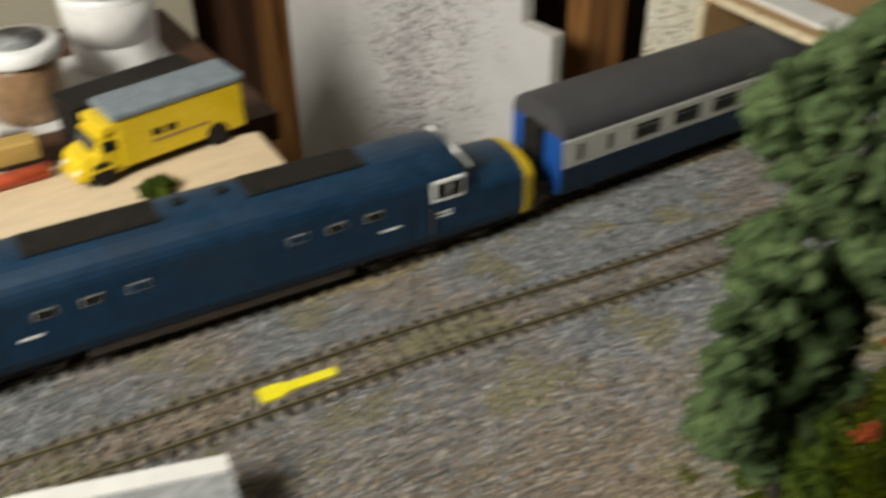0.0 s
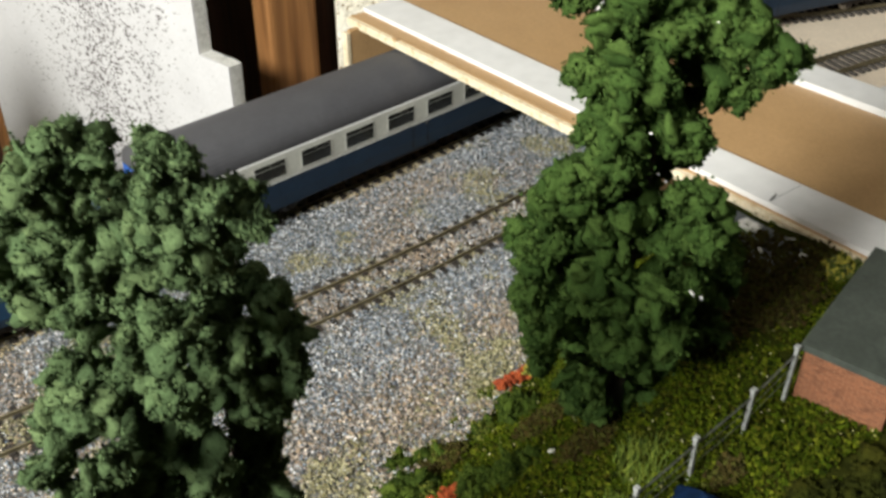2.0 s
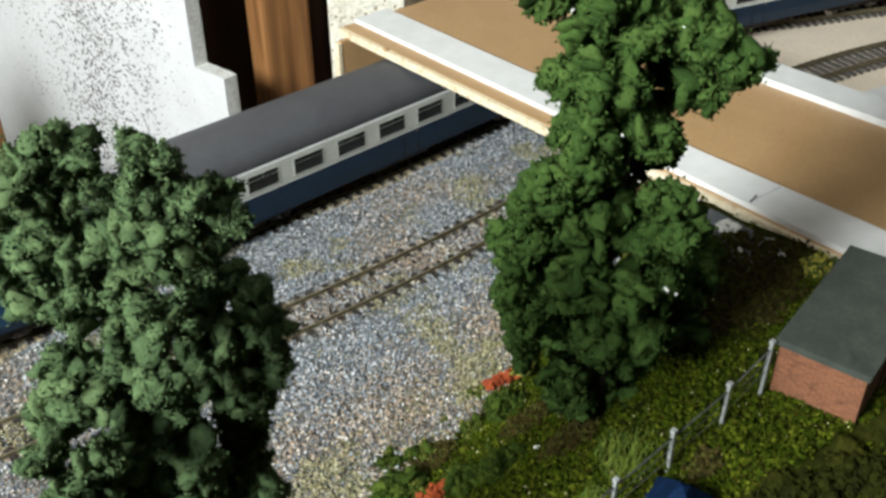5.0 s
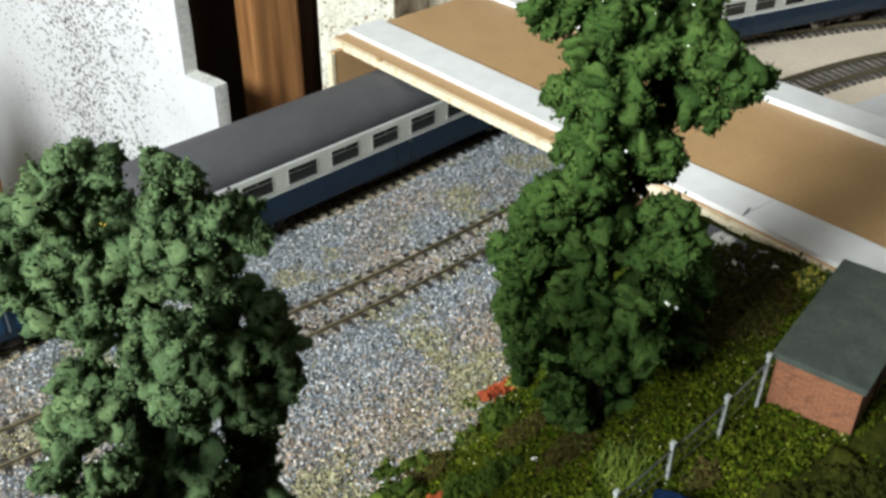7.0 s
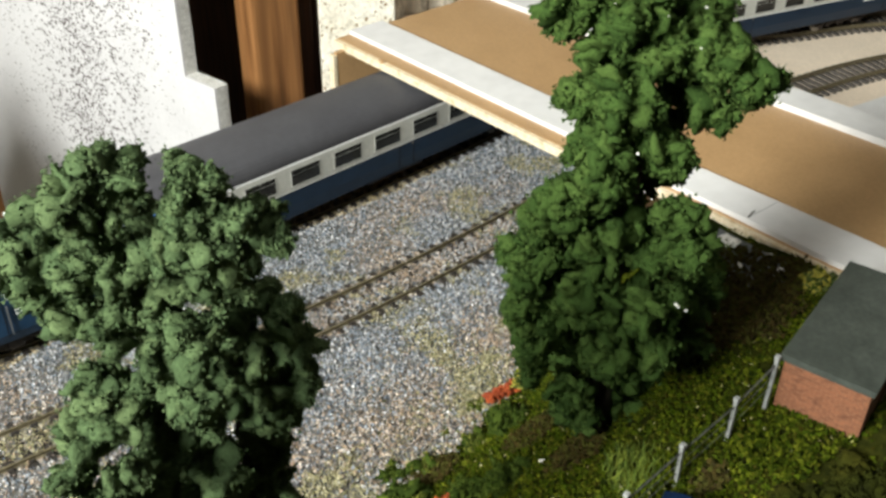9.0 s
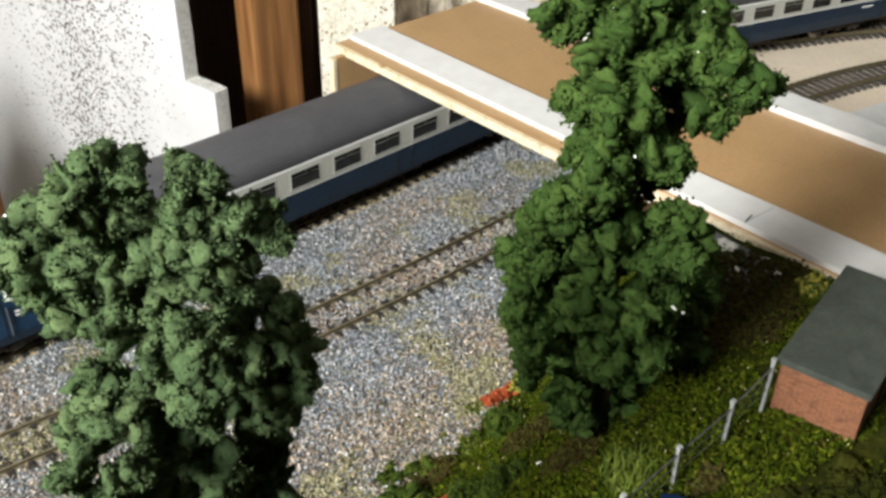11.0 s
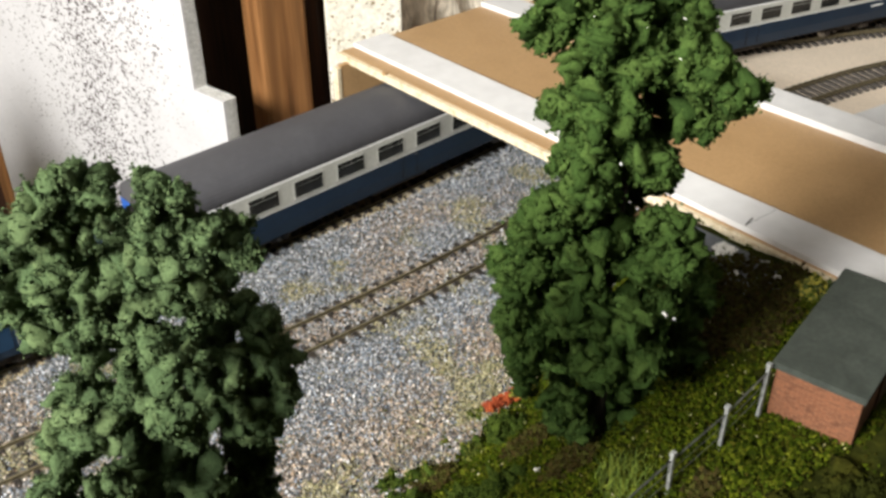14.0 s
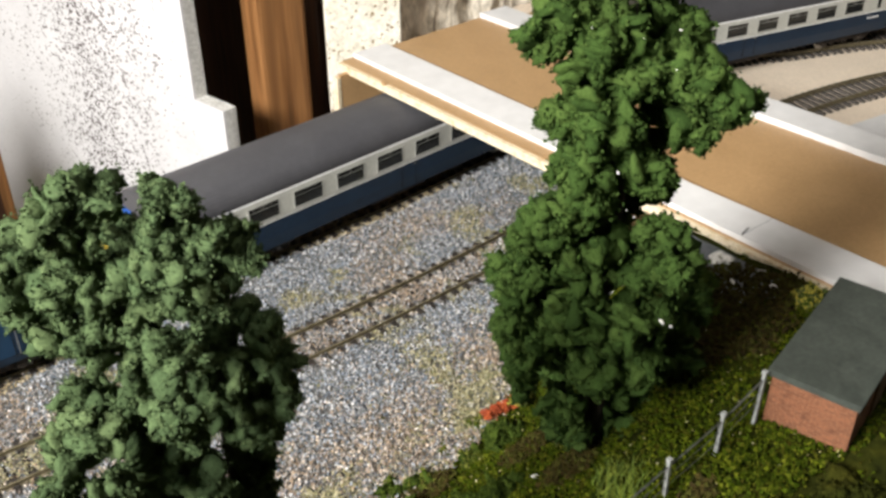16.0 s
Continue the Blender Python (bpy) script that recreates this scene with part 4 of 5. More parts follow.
def coach(at, label, order, end_mat=END_BLUE):
    L, W = 0.262, 0.0185
    root = thing("railway_coach", label, "coach", "train coaches", at=at)
    ring = lambda x, w, z0, z1: [(x, -w * 0.97, z0), (x, w * 0.97, z0), (x, w, z0 + 0.006), (x, w, z0 + 0.014), (x, w * 0.975, z1), (x, -w * 0.975, z1), (x, -w, z0 + 0.014), (x, -w, z0 + 0.006)]
    part("body", loft([ring(-L / 2, W, 0.0100, 0.0375), ring(L / 2, W, 0.0100, 0.0375)]), RAIL_BLUE, root)
    arc = lambda x, w: [(x, w * math.cos(a), 0.0374 + 0.0125 * math.sin(a) ** 0.85) for a in np.linspace(0.0, math.pi, 25)]
    part("roof", loft([arc(-L / 2 - 0.0004, W * 0.985), arc(-L / 2 + 0.001, W * 1.01), arc(L / 2 - 0.001, W * 1.01), arc(L / 2 + 0.0004, W * 0.985)]), ROOF_GREY, root, "dark grey curved roof", smooth=False)
    bm = bmesh.new()
    for x in np.linspace(-0.115, 0.115, 9):
        box(x - 0.00025, x + 0.00025, -0.012, 0.012, 0.0466, 0.0468, bm=bm)
    part("roof_ribs", bm, ROOF_GREY, root)
    for s in (-1, 1):
        part("grey_panel", box(-L / 2 + 0.0004, L / 2 - 0.0004, s * W - 0.0003, s * W + 0.00025, 0.0242, 0.0362), RAIL_GREY, root, "pale grey upper side panel")
        part("lining", box(-L / 2 + 0.0004, L / 2 - 0.0004, s * W - 0.0002, s * W + 0.00045, 0.0236, 0.0242), WHITE, root, "thin white lining")
        part("gutter", box(-L / 2 + 0.0002, L / 2 - 0.0002, s * W - 0.0003, s * W + 0.0006, 0.0362, 0.0370), WHITE, root, "cream gutter line")
        for x, w in order:
            zc, hh = 0.0301, 0.0044
            y = s * (W + 0.00025)
            bm = bmesh.new()
            t = 0.00055
            for a in ((x - w / 2, x + w / 2, zc + hh - t, zc + hh), (x - w / 2, x + w / 2, zc - hh, zc - hh + t), (x - w / 2, x - w / 2 + t, zc - hh + t, zc + hh - t), (x + w / 2 - t, x + w / 2, zc - hh + t, zc + hh - t)):
                box(a[0], a[1], y - 0.0002, y + 0.0003, a[2], a[3], bm=bm)
            if w > 0.009:
                box(x - w / 2 + t, x + w / 2 - t, y - 0.0002, y + 0.0003, zc + hh * 0.30, zc + hh * 0.30 + t * 0.9, bm=bm)
                box(x - t * 0.4, x + t * 0.4, y - 0.0002, y + 0.0003, zc + hh * 0.36, zc + hh - t, bm=bm)
            win = part("window", bm, RAIL_GREY, root)
            part("pane", box(x - w / 2 + t, x + w / 2 - t, y - 0.0002, y + 0.00005, zc - hh + t, zc + hh - t), GLASS, win)
        for x in (-0.122, 0.122, 0.0):
            bm = box(x - 0.0046, x - 0.0044, s * W - 0.0001, s * W + 0.00035, 0.0115, 0.0360)
            box(x + 0.0044, x + 0.0046, s * W - 0.0001, s * W + 0.00035, 0.0115, 0.0360, bm=bm)
            part("door_seam", bm, BLACK, root)
            part("door_handle", rod((x + 0.0034, s * (W + 0.0002), 0.0225), (x + 0.0034, s * (W + 0.0009), 0.0225), 0.0004, seg=6), STEEL, root)
        part("number_bar", box(0.098, 0.108, s * W - 0.0001, s * W + 0.0003, 0.0196, 0.0206), WHITE, root, "small white number bar")
        part("solebar", box(-L / 2 + 0.002, L / 2 - 0.002, s * 0.0150 - 0.0008, s * 0.0150 + 0.0008, 0.0082, 0.0102), UNDER, root)
    for e in (-1, 1):
        x = e * L / 2
        part("end_panel", box(min(x, x + e * 0.0006), max(x, x + e * 0.0006), -W * 0.96, W * 0.96, 0.0105, 0.0374), end_mat, root)
        part("gangway", box(min(x + e * 0.0007, x + e * 0.0040), max(x + e * 0.0007, x + e * 0.0040), -0.0062, 0.0062, 0.0120, 0.0390, 0.0006), BLACK, root)
        for s in (-1, 1):
            part("buffer", rod((x, s * 0.0115, 0.0130), (x + e * 0.0055, s * 0.0115, 0.0130), 0.0014, 0.0024, 12), UNDER, root)
        part("coupling", box(min(x, x + e * 0.007), max(x, x + e * 0.007), -0.0015, 0.0015, 0.0060, 0.0080, 0.0003), BLACK, root)
        bogie(root, e * 0.088, 0.034, 0.0060, 0.0118)
    part("battery_box", box(-0.020, 0.016, -0.0125, 0.0125, 0.0042, 0.0100, 0.0006), UNDER, root)
    part("brake_gear", box(0.026, 0.040, -0.0095, 0.0095, 0.0052, 0.0100, 0.0006), UNDER, root)
    part("floor_pan", box(-L / 2 + 0.001, L / 2 - 0.001, -0.0145, 0.0145, 0.0090, 0.0101), UNDER, root)
    return root


def locomotive(at):
    H = 0.277 / 2
    root = thing("diesel_locomotive", "blue diesel locomotive with yellow ends and white cab windows", "locomotive", at=at)

    def ring(x, w, z, shoulder=0.70, z0=0.0098):
        s = z0 + (z - z0) * shoulder
        arc = [(w * math.cos(a) ** 0.9, s + (z - s) * math.sin(a)) for a in np.linspace(0.0, math.pi / 2 - 0.06, 9)]
        side = [(w * 0.94, z0), (w, z0 + 0.004), *arc]
        return [(x, y, h) for y, h in side] + [(x, -y, h) for y, h in reversed(side)]

    half = [(H - 0.0002, 0.0128, 0.0300), (H - 0.003, 0.0160, 0.0335), (H - 0.007, 0.0170, 0.0345), (H - 0.029, 0.0174, 0.0355), (H - 0.0295, 0.0174, 0.0362), (H - 0.0375, 0.0175, 0.0475), (H - 0.046, 0.0176, 0.0490)]
    secs = [ring(-x, w, z) for x, w, z in half] + [ring(x, w, z) for x, w, z in reversed(half)]
    part("body", loft(secs), LOCO_BLUE, root)
    for e in (-1, 1):
        sec = [ring(e * (x + 0.0003), w + 0.0003, z + 0.0003, z0=0.0094) for x, w, z in half[:3]]
        part("nose_front", loft(sec), YELLOW, root, "bright yellow rounded nose front")
        # white framed windscreen and side windows
        for s in (-1, 1):
            m = pose(e * (H - 0.0337), s * 0.0066, 0.0420, 0, e * -37, 0)
            fr = part("windscreen_frame", box(-0.0006, 0.0006, -0.0063, 0.0063, -0.0054, 0.0054, 0.0004, m=m), WHITE, root, "white windscreen surround")
            part("pane", box(-0.0009, 0.0009, -0.0048, 0.0048, -0.0040, 0.0038, 0.0002, m=m), GLASS, fr)
            xa, xb = e * (H - 0.0365), e * (H - 0.0510)
            x0, x1 = min(xa, xb), max(xa, xb)
            fr = part("side_window_frame", box(x0, x1, *sorted((s * 0.0170, s * 0.0180)), 0.0290, 0.0388, 0.0003), WHITE, root, "white side window surround")
            part("pane", box(x0 + 0.0012, x1 - 0.0012, *sorted((s * 0.0173, s * 0.0182)), 0.0306, 0.0374), GLASS, fr)
            part("pane_bar", box((x0 + x1) / 2 - 0.00015, (x0 + x1) / 2 + 0.00015, *sorted((s * 0.0180, s * 0.0184)), 0.0306, 0.0374), WHITE, fr)
            part("buffer", rod((e * (H - 0.001), s * 0.0115, 0.0125), (e * (H + 0.0055), s * 0.0115, 0.0125), 0.0014, 0.0026, 12), UNDER, root)
            bm = box(e * (H - 0.0455) - 0.0032, e * (H - 0.0455) + 0.0032, s * 0.0176 - 0.0002, s * 0.0176 + 0.0003, 0.0215, 0.0221)
            box(e * (H - 0.0455) - 0.0032, e * (H - 0.0455) + 0.0032, s * 0.0176 - 0.0002, s * 0.0176 + 0.0003, 0.0232, 0.0238, bm=bm)
            part("emblem", bm, WHITE, root, "white twin-bar emblem")
            bm = box(e * (H - 0.060) - 0.0001, e * (H - 0.060) + 0.0001, *sorted((s * 0.0174, s * 0.0178)), 0.0125, 0.0340)
            box(e * (H - 0.053) - 0.0001, e * (H - 0.053) + 0.0001, *sorted((s * 0.0174, s * 0.0178)), 0.0125, 0.0340, bm=bm)
            part("cab_door_seam", bm, BLACK, root)
            part("handrail", rod((e * (H - 0.0515), s * 0.0184, 0.0140), (e * (H - 0.0515), s * 0.0184, 0.0270), 0.0003, seg=6), STEEL, root)
            part("number_bar", box(e * (H - 0.070) - 0.0040, e * (H - 0.070) + 0.0040, s * 0.0176 - 0.0001, s * 0.0176 + 0.0003, 0.0222, 0.0232), WHITE, root, "white number bar")
        part("coupling", box(min(e * H, e * (H + 0.008)), max(e * H, e * (H + 0.008)), -0.0016, 0.0016, 0.0058, 0.0080, 0.0003), BLACK, root)
        part("head_panel", box(e * H - 0.0006, e * H + 0.0008, -0.0060, 0.0060, 0.0210, 0.0245, 0.0002), GLASS, root)
        bg = bogie(root, e * 0.088, 0.050, 0.0071, 0.0128, 0.0050)
        for s in (-1, 1):
            wheel(0.0071, 0.0026, bg, (e * 0.088, s * 0.0080, 0.0071))
    for s in (-1, 1):
        for x in (-0.062, -0.046, -0.030, 0.030, 0.046, 0.062):
            fr = part("engine_room_window", box(x - 0.0039, x + 0.0039, *sorted((s * 0.0172, s * 0.0177)), 0.0289, 0.0327), RAIL_GREY, root)
            part("pane", box(x - 0.0036, x + 0.0036, *sorted((s * 0.0173, s * 0.0178)), 0.0292, 0.0324), LOCO_BLUE if abs(x) < 0.04 else GLASS, fr)
        part("skirt", box(-0.052, 0.052, s * 0.0150 - 0.0010, s * 0.0150 + 0.0010, 0.0050, 0.0098, 0.0004), UNDER, root)
    for x in (-0.040, 0.040):
        bm = box(x - 0.024, x + 0.024, -0.0078, 0.0078, 0.0484, 0.0491, 0.0003)
        for k in np.linspace(-0.021, 0.021, 15):
            box(x + k - 0.0005, x + k + 0.0005, -0.0070, 0.0070, 0.0491, 0.0494, bm=bm)
        part("roof_grille", bm, BLACK, root, "sooty slatted roof grille")
    for x in (-0.008, 0.008):
        part("exhaust", rod((x, 0, 0.0485), (x, 0, 0.0505), 0.0022, seg=14), BLACK, root)
    part("fuel_tank", box(-0.048, 0.048, -0.0135, 0.0135, 0.0034, 0.0096, 0.0008), UNDER, root)
    return root


def on_track(line, x, span):
    """A pose for a vehicle whose two bogies stand on the track either side of x."""
    xs = np.array([x - span, x + span])
    y0, y1 = np.interp(xs, line[:, 0], line[:, 1])
    return pose(x, (y0 + y1) / 2, 0.0002, 0, 0, math.degrees(math.atan2(y1 - y0, 2 * span)))


JOINT = -0.088
SALOON = [(-0.122, 0.0042), (-0.106, 0.0042), (-0.084, 0.0165), (-0.060, 0.0165), (-0.036, 0.0165), (-0.012, 0.0165), (0.012, 0.0165), (0.036, 0.0165), (0.060, 0.0165), (0.084, 0.0165), (0.106, 0.0042), (0.122, 0.0042)]
BRAKE = [(0.118, 0.0040), (0.100, 0.0072), (0.074, 0.0040), (0.054, 0.0072), (0.040, 0.0072), (0.026, 0.0040), (0.008, 0.0040), (-0.012, 0.0165), (-0.036, 0.0165), (-0.060, 0.0165), (-0.084, 0.0165), (-0.106, 0.0042), (-0.122, 0.0042)]
gap = 0.013
locomotive(on_track(back_line, JOINT - 0.1385, 0.088))
coach(on_track(back_line, JOINT - 0.277 - gap - 0.131, 0.088), "blue and pale grey brake coach with few windows", BRAKE)
coach(on_track(back_line, JOINT + gap + 0.131, 0.088), "blue and pale grey railway coach passing under the road bridge", SALOON)


def along(line, start, dist):
    """The point of a line at a run of dist from where its x reaches start."""
    i = int(np.argmin(np.abs(line[:, 0] - start)))
    return line[min(len(line) - 1, max(0, i + int(dist / 0.004)))]


def on_curve(line, start, dist, span=0.088):
    a, b = along(line, start, dist - span), along(line, start, dist + span)
    c = (a + b) / 2
    return pose(c[0], c[1], 0.0002, 0, 0, math.degrees(math.atan2(b[1] - a[1], b[0] - a[0])))


# ---- platform and the yellow stick by the near track ----
platform = thing("station_platform", "grey station platform end with a white edge line", "platform", kind="structure")
P_OUT = [(-0.9, 0.045), (-0.55, 0.018), (-0.42, 0.006), (-0.314, -0.008), (-0.2555, -0.024), (-0.262, -0.075), (-0.36, -0.075), (-0.9, -0.02)]
part("platform_deck", prism(P_OUT, -0.0045, 0.0178), GREY_CARD, platform)
IN = [(x, y) for x, y in P_OUT[:5]]
part("edge_line", prism([(x, y - 0.0004) for x, y in IN] + [(x - 0.001, y - 0.0068) for x, y in reversed(IN)], 0.0178, 0.0190), WHITE_CARD, platform, "white platform edge strip")
stick = thing("yellow_stick", "bright yellow flat plastic spatula lying across the sleepers", "stick", at=pose(-0.217, 0.0135, -0.0012, 0, 0, -3))
bm = prism([(-0.015, -0.0030), (-0.0125, -0.0040), (-0.0070, -0.0038), (-0.0040, -0.0022), (0.014, -0.0020), (0.0145, 0.0020), (-0.0040, 0.0022), (-0.0070, 0.0034), (-0.0130, 0.0036), (-0.015, 0.0026)], 0.0, 0.0011)
part("blade", bm, LEMON, stick)

# ---- grass bank details ----
bank = bpy.data.objects["grass_bank"]
N = 130000
bx = RNG.uniform(-0.26, 0.074, N)
by = RNG.uniform(-0.30, -0.025, N)
patchy = np.array([noise.noise(Vector((a * 30, b * 30, 9))) for a, b in zip(bx, by)])
fade = (edge_y(bx) - by + 0.022) / 0.040 + 0.9 * patchy
# turf is thinned to the dark hill colour in the corner before the hut
bare_corner = (by < -0.1975 + 0.005 * patchy) & (bx > -0.030 + 0.01 * patchy)
road = bare_corner | (bx > 0.045 + 0.012 * patchy) & (by > -0.140) & (by < -0.05)
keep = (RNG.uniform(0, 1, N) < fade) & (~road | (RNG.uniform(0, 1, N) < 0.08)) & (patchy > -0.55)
bx, by, patchy = bx[keep], by[keep], patchy[keep]
bz = hill(bx, by) + RNG.uniform(0, 0.0010, len(bx)) + 0.0016 * np.clip(patchy, 0, 1)
v, f = crumbs(np.stack([bx, by, bz], 1), RNG.uniform(0.00035, 0.00090, len(bx)))
tagged(raw("grass_scatter", v, f, GRASS, bank, "mottled olive and green turf scatter"), kind="stuff")
# pale crumbs of spilt ballast and seed heads over the turf
px_, py_ = RNG.uniform(-0.11, 0.05, 1500), RNG.uniform(-0.20, -0.06, 1500)
ok = (py_ < edge_y(px_) + 0.004) & (RNG.uniform(0, 1, 1500) < np.where(py_ > edge_y(px_) - 0.02, 0.9, 0.22))
px_, py_ = px_[ok], py_[ok]
v, f = crumbs(np.stack([px_, py_, hill(px_, py_) + RNG.uniform(0.0010, 0.0022, len(px_))], 1), RNG.uniform(0.00022, 0.00046, len(px_)))
tagged(raw("pale_scatter", v, f, SEED, bank, "pale ochre crumbs spilt over the turf"), kind="stuff")
# dark brown scatter paints the tree's shadow towards the road, plus bare earth patches
earth = []
for cx, cy, rx_, ry_, count in ((0.036, -0.136, 0.036, 0.024, 12000), (-0.057, -0.092, 0.012, 0.006, 1600), (-0.040, -0.139, 0.012, 0.007, 1800), (-0.0330, -0.178, 0.008, 0.0040, 500), (-0.030, -0.112, 0.010, 0.008, 1200)):
    ex, ey = RNG.uniform(cx - 1.25 * rx_, cx + 1.25 * rx_, count), RNG.uniform(cy - 1.25 * ry_, cy + 1.25 * ry_, count)
    reach = ((ex - cx) / rx_) ** 2 + ((ey - cy) / ry_) ** 2 + 0.6 * np.array([noise.noise(Vector((a * 60, b * 60, 2))) for a, b in zip(ex, ey)])
    ok = (reach < RNG.uniform(0.5, 1.1, count)) & (ex < 0.078)
    earth.append(np.stack([ex[ok], ey[ok]], 1))
ex, ey = np.concatenate(earth).T
v, f = crumbs(np.stack([ex, ey, hill(ex, ey) + RNG.uniform(0.0004, 0.0024, len(ex))], 1), RNG.uniform(0.0005, 0.0011, len(ex)))
tagged(raw("earth_scatter", v, f, EARTH_SHADE, bank, "dark brown scatter for bare soil and painted tree shadow"), kind="stuff")
# grey road paint on the level by the bridge
v, f = strip_mesh(30, 40, lambda u, v: 0.044 + 0.0225 * u, lambda u, v, x: -0.078 - 0.062 * v + 0.003 * np.sin(u * 9), lambda x, y: hill(x, y) + 0.0016 + 0.4 * wob(x, y))
tagged(raw("road_patch", v, f, ROAD, bank, "worn dark grey road paint by the bridge"))


def blades(name, at, count, height, spread, mat, label):
    root = thing(name, label, "grass tuft", "grass tufts", at=Matrix.Translation(at))
    vs, fs = [], []
    for i in range(count):
        a, r = RNG.uniform(0, 6.28), spread * math.sqrt(RNG.uniform(0, 1))
        x, y = r * math.cos(a), r * math.sin(a)
        lean = RNG.normal(size=2) * 0.35
        h = height * RNG.uniform(0.5, 1.1)
        t, w = RNG.uniform(0, 3.14), 0.00032
        dx, dy = w * math.cos(t), w * math.sin(t)
        b = len(vs)
        vs += [(x - dx, y - dy, -0.001), (x + dx, y + dy, -0.001), (x + dy, y - dx, -0.001), (x + lean[0] * h, y + lean[1] * h, h)]
        fs += [(b, b + 1, b + 3), (b + 1, b + 2, b + 3), (b + 2, b, b + 3)]
    tagged(raw("grass", vs, fs, mat, root), kind="stuff")
    return root


def on_hill(x, y, up=0.0):
    return (x, y, float(hill(np.array(x), np.array(y))) + up)


blades("grass_tuft", on_hill(-0.042, -0.1605), 320, 0.0058, 0.0085, TUFT, "bright green upright grass tuft by the fence")
blades("grass_tuft", on_hill(-0.058, -0.166), 140, 0.0045, 0.006, TUFT, "short bright green grass tuft by the fence")
blades("grass_tuft", on_hill(-0.085, -0.135), 120, 0.0055, 0.008, GRASS, "short olive grass tuft on the bank")
blades("grass_tuft", on_hill(-0.010, -0.185), 160, 0.0045, 0.010, GRASS, "short olive grass tuft on the bank")
BUSHES = [(-0.074, -0.098, 0.011), (-0.088, -0.106, 0.010), (-0.0250, -0.0965, 0.0090), (-0.053, -0.126, 0.009), (-0.067, -0.0855, 0.0075), (-0.062, -0.118, 0.009), (-0.105, -0.118, 0.011), (0.030, -0.128, 0.010), (0.040, -0.118, 0.012), (0.018, -0.112, 0.010)]
for x, y, r in BUSHES:
    clump_thing("green_bush", on_hill(x, y, -0.001), r, 44, r * 0.27, 2600, 0.0006, (BUSH, BUSH), "low dark green scatter bush on the grassy bank", "bush", 0.75)
for x, d, r in ((-0.125, 0.004, 0.006), (-0.110, -0.006, 0.007), (-0.100, 0.006, 0.004), (-0.092, -0.002, 0.006), (-0.083, 0.007, 0.0035), (-0.078, -0.006, 0.006), (-0.066, 0.002, 0.005), (-0.056, -0.008, 0.007), (-0.050, 0.003, 0.004), (-0.040, -0.004, 0.006), (-0.030, 0.001, 0.0045), (-0.022, -0.006, 0.006), (-0.016, 0.003, 0.003), (-0.038, -0.016, 0.006), (-0.070, -0.020, 0.006)):
    clump_thing("olive_scatter_bush", on_hill(x, float(edge_y(x)) + d, -0.001), r, 14, r * 0.35, 500, 0.0007, (BUSH, OLIVE), "low olive green scatter clump at the edge of the ballast", "bush", 0.7)
# low clumps in the dark hill colour over the bare corner
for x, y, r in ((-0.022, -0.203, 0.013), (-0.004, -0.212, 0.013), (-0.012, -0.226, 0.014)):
    clump_thing("dark_bush", on_hill(x, y, -0.002), r, 40, r * 0.27, 2200, 0.0007, (HILL, HILL), "low clump darkening the ground before the hut", "bush", 0.45)
clump_thing("yellow_flowers", on_hill(-0.0070, -0.0865, 0.005), 0.0055, 10, 0.0016, 420, 0.0006, (BUSH, YELLOW_FLOWER), "small bush covered in yellow flowers beside the ballast", "flowers", 1.0)
clump_thing("yellow_flowers", on_hill(0.0635, -0.1515, 0.0), 0.0065, 12, 0.0026, 900, 0.0008, (BUSH, YELLOW_FLOWER), "yellow-green flowering bush against the bridge kerb", "flowers", 0.9)


def red_clump(x, y, length, ang):
    root = thing("red_flowers", "dense orange-red flower clump on the bank", "flowers", "red flowers", at=Matrix.Translation(on_hill(x, y, 0.001)) @ pose(0, 0, 0, 0, 0, ang))
    n = 70
    c = np.stack([RNG.uniform(-length / 2, length / 2, n), RNG.normal(0, 0.0011, n), RNG.uniform(0.0005, 0.0034, n)], 1)
    v, f = clumps(c, RNG.uniform(0.0007, 0.0012, n))
    raw("petals", v, f, RED_FLOWER, root)
    b = v[RNG.integers(0, len(v), 500)]
    v, f = grains(b, RNG.uniform(0.0003, 0.0006, len(b)))
    raw("scatter", v, f, RED_FLOWER, root)


red_clump(-0.0115, -0.0800, 0.014, -10)
red_clump(-0.070, -0.112, 0.010, 5)
red_clump(0.012, -0.095, 0.008, 0)
for i, (x, y, r) in enumerate(((0.061, -0.117, 0.0034), (0.0655, -0.131, 0.0011), (0.0665, -0.098, 0.0012), (0.060, -0.139, 0.0012), (0.052, -0.128, 0.0012), (-0.045, -0.130, 0.0010))):
    v, f = clumps(np.array([(0, 0, 0.0)]), np.array([r]))
    v[:, 2] = v[:, 2] * 0.35
    ob = raw("white_stone", v, f, STONE)
    ob.matrix_basis = Matrix.Translation(on_hill(x, y, 0.0022 if x > 0.04 else 0.0012)) @ pose(0, 0, 0, 0, 0, 40 * i)
    tagged(ob, "flat white stone chip lying on the ground", "stone", "stones")

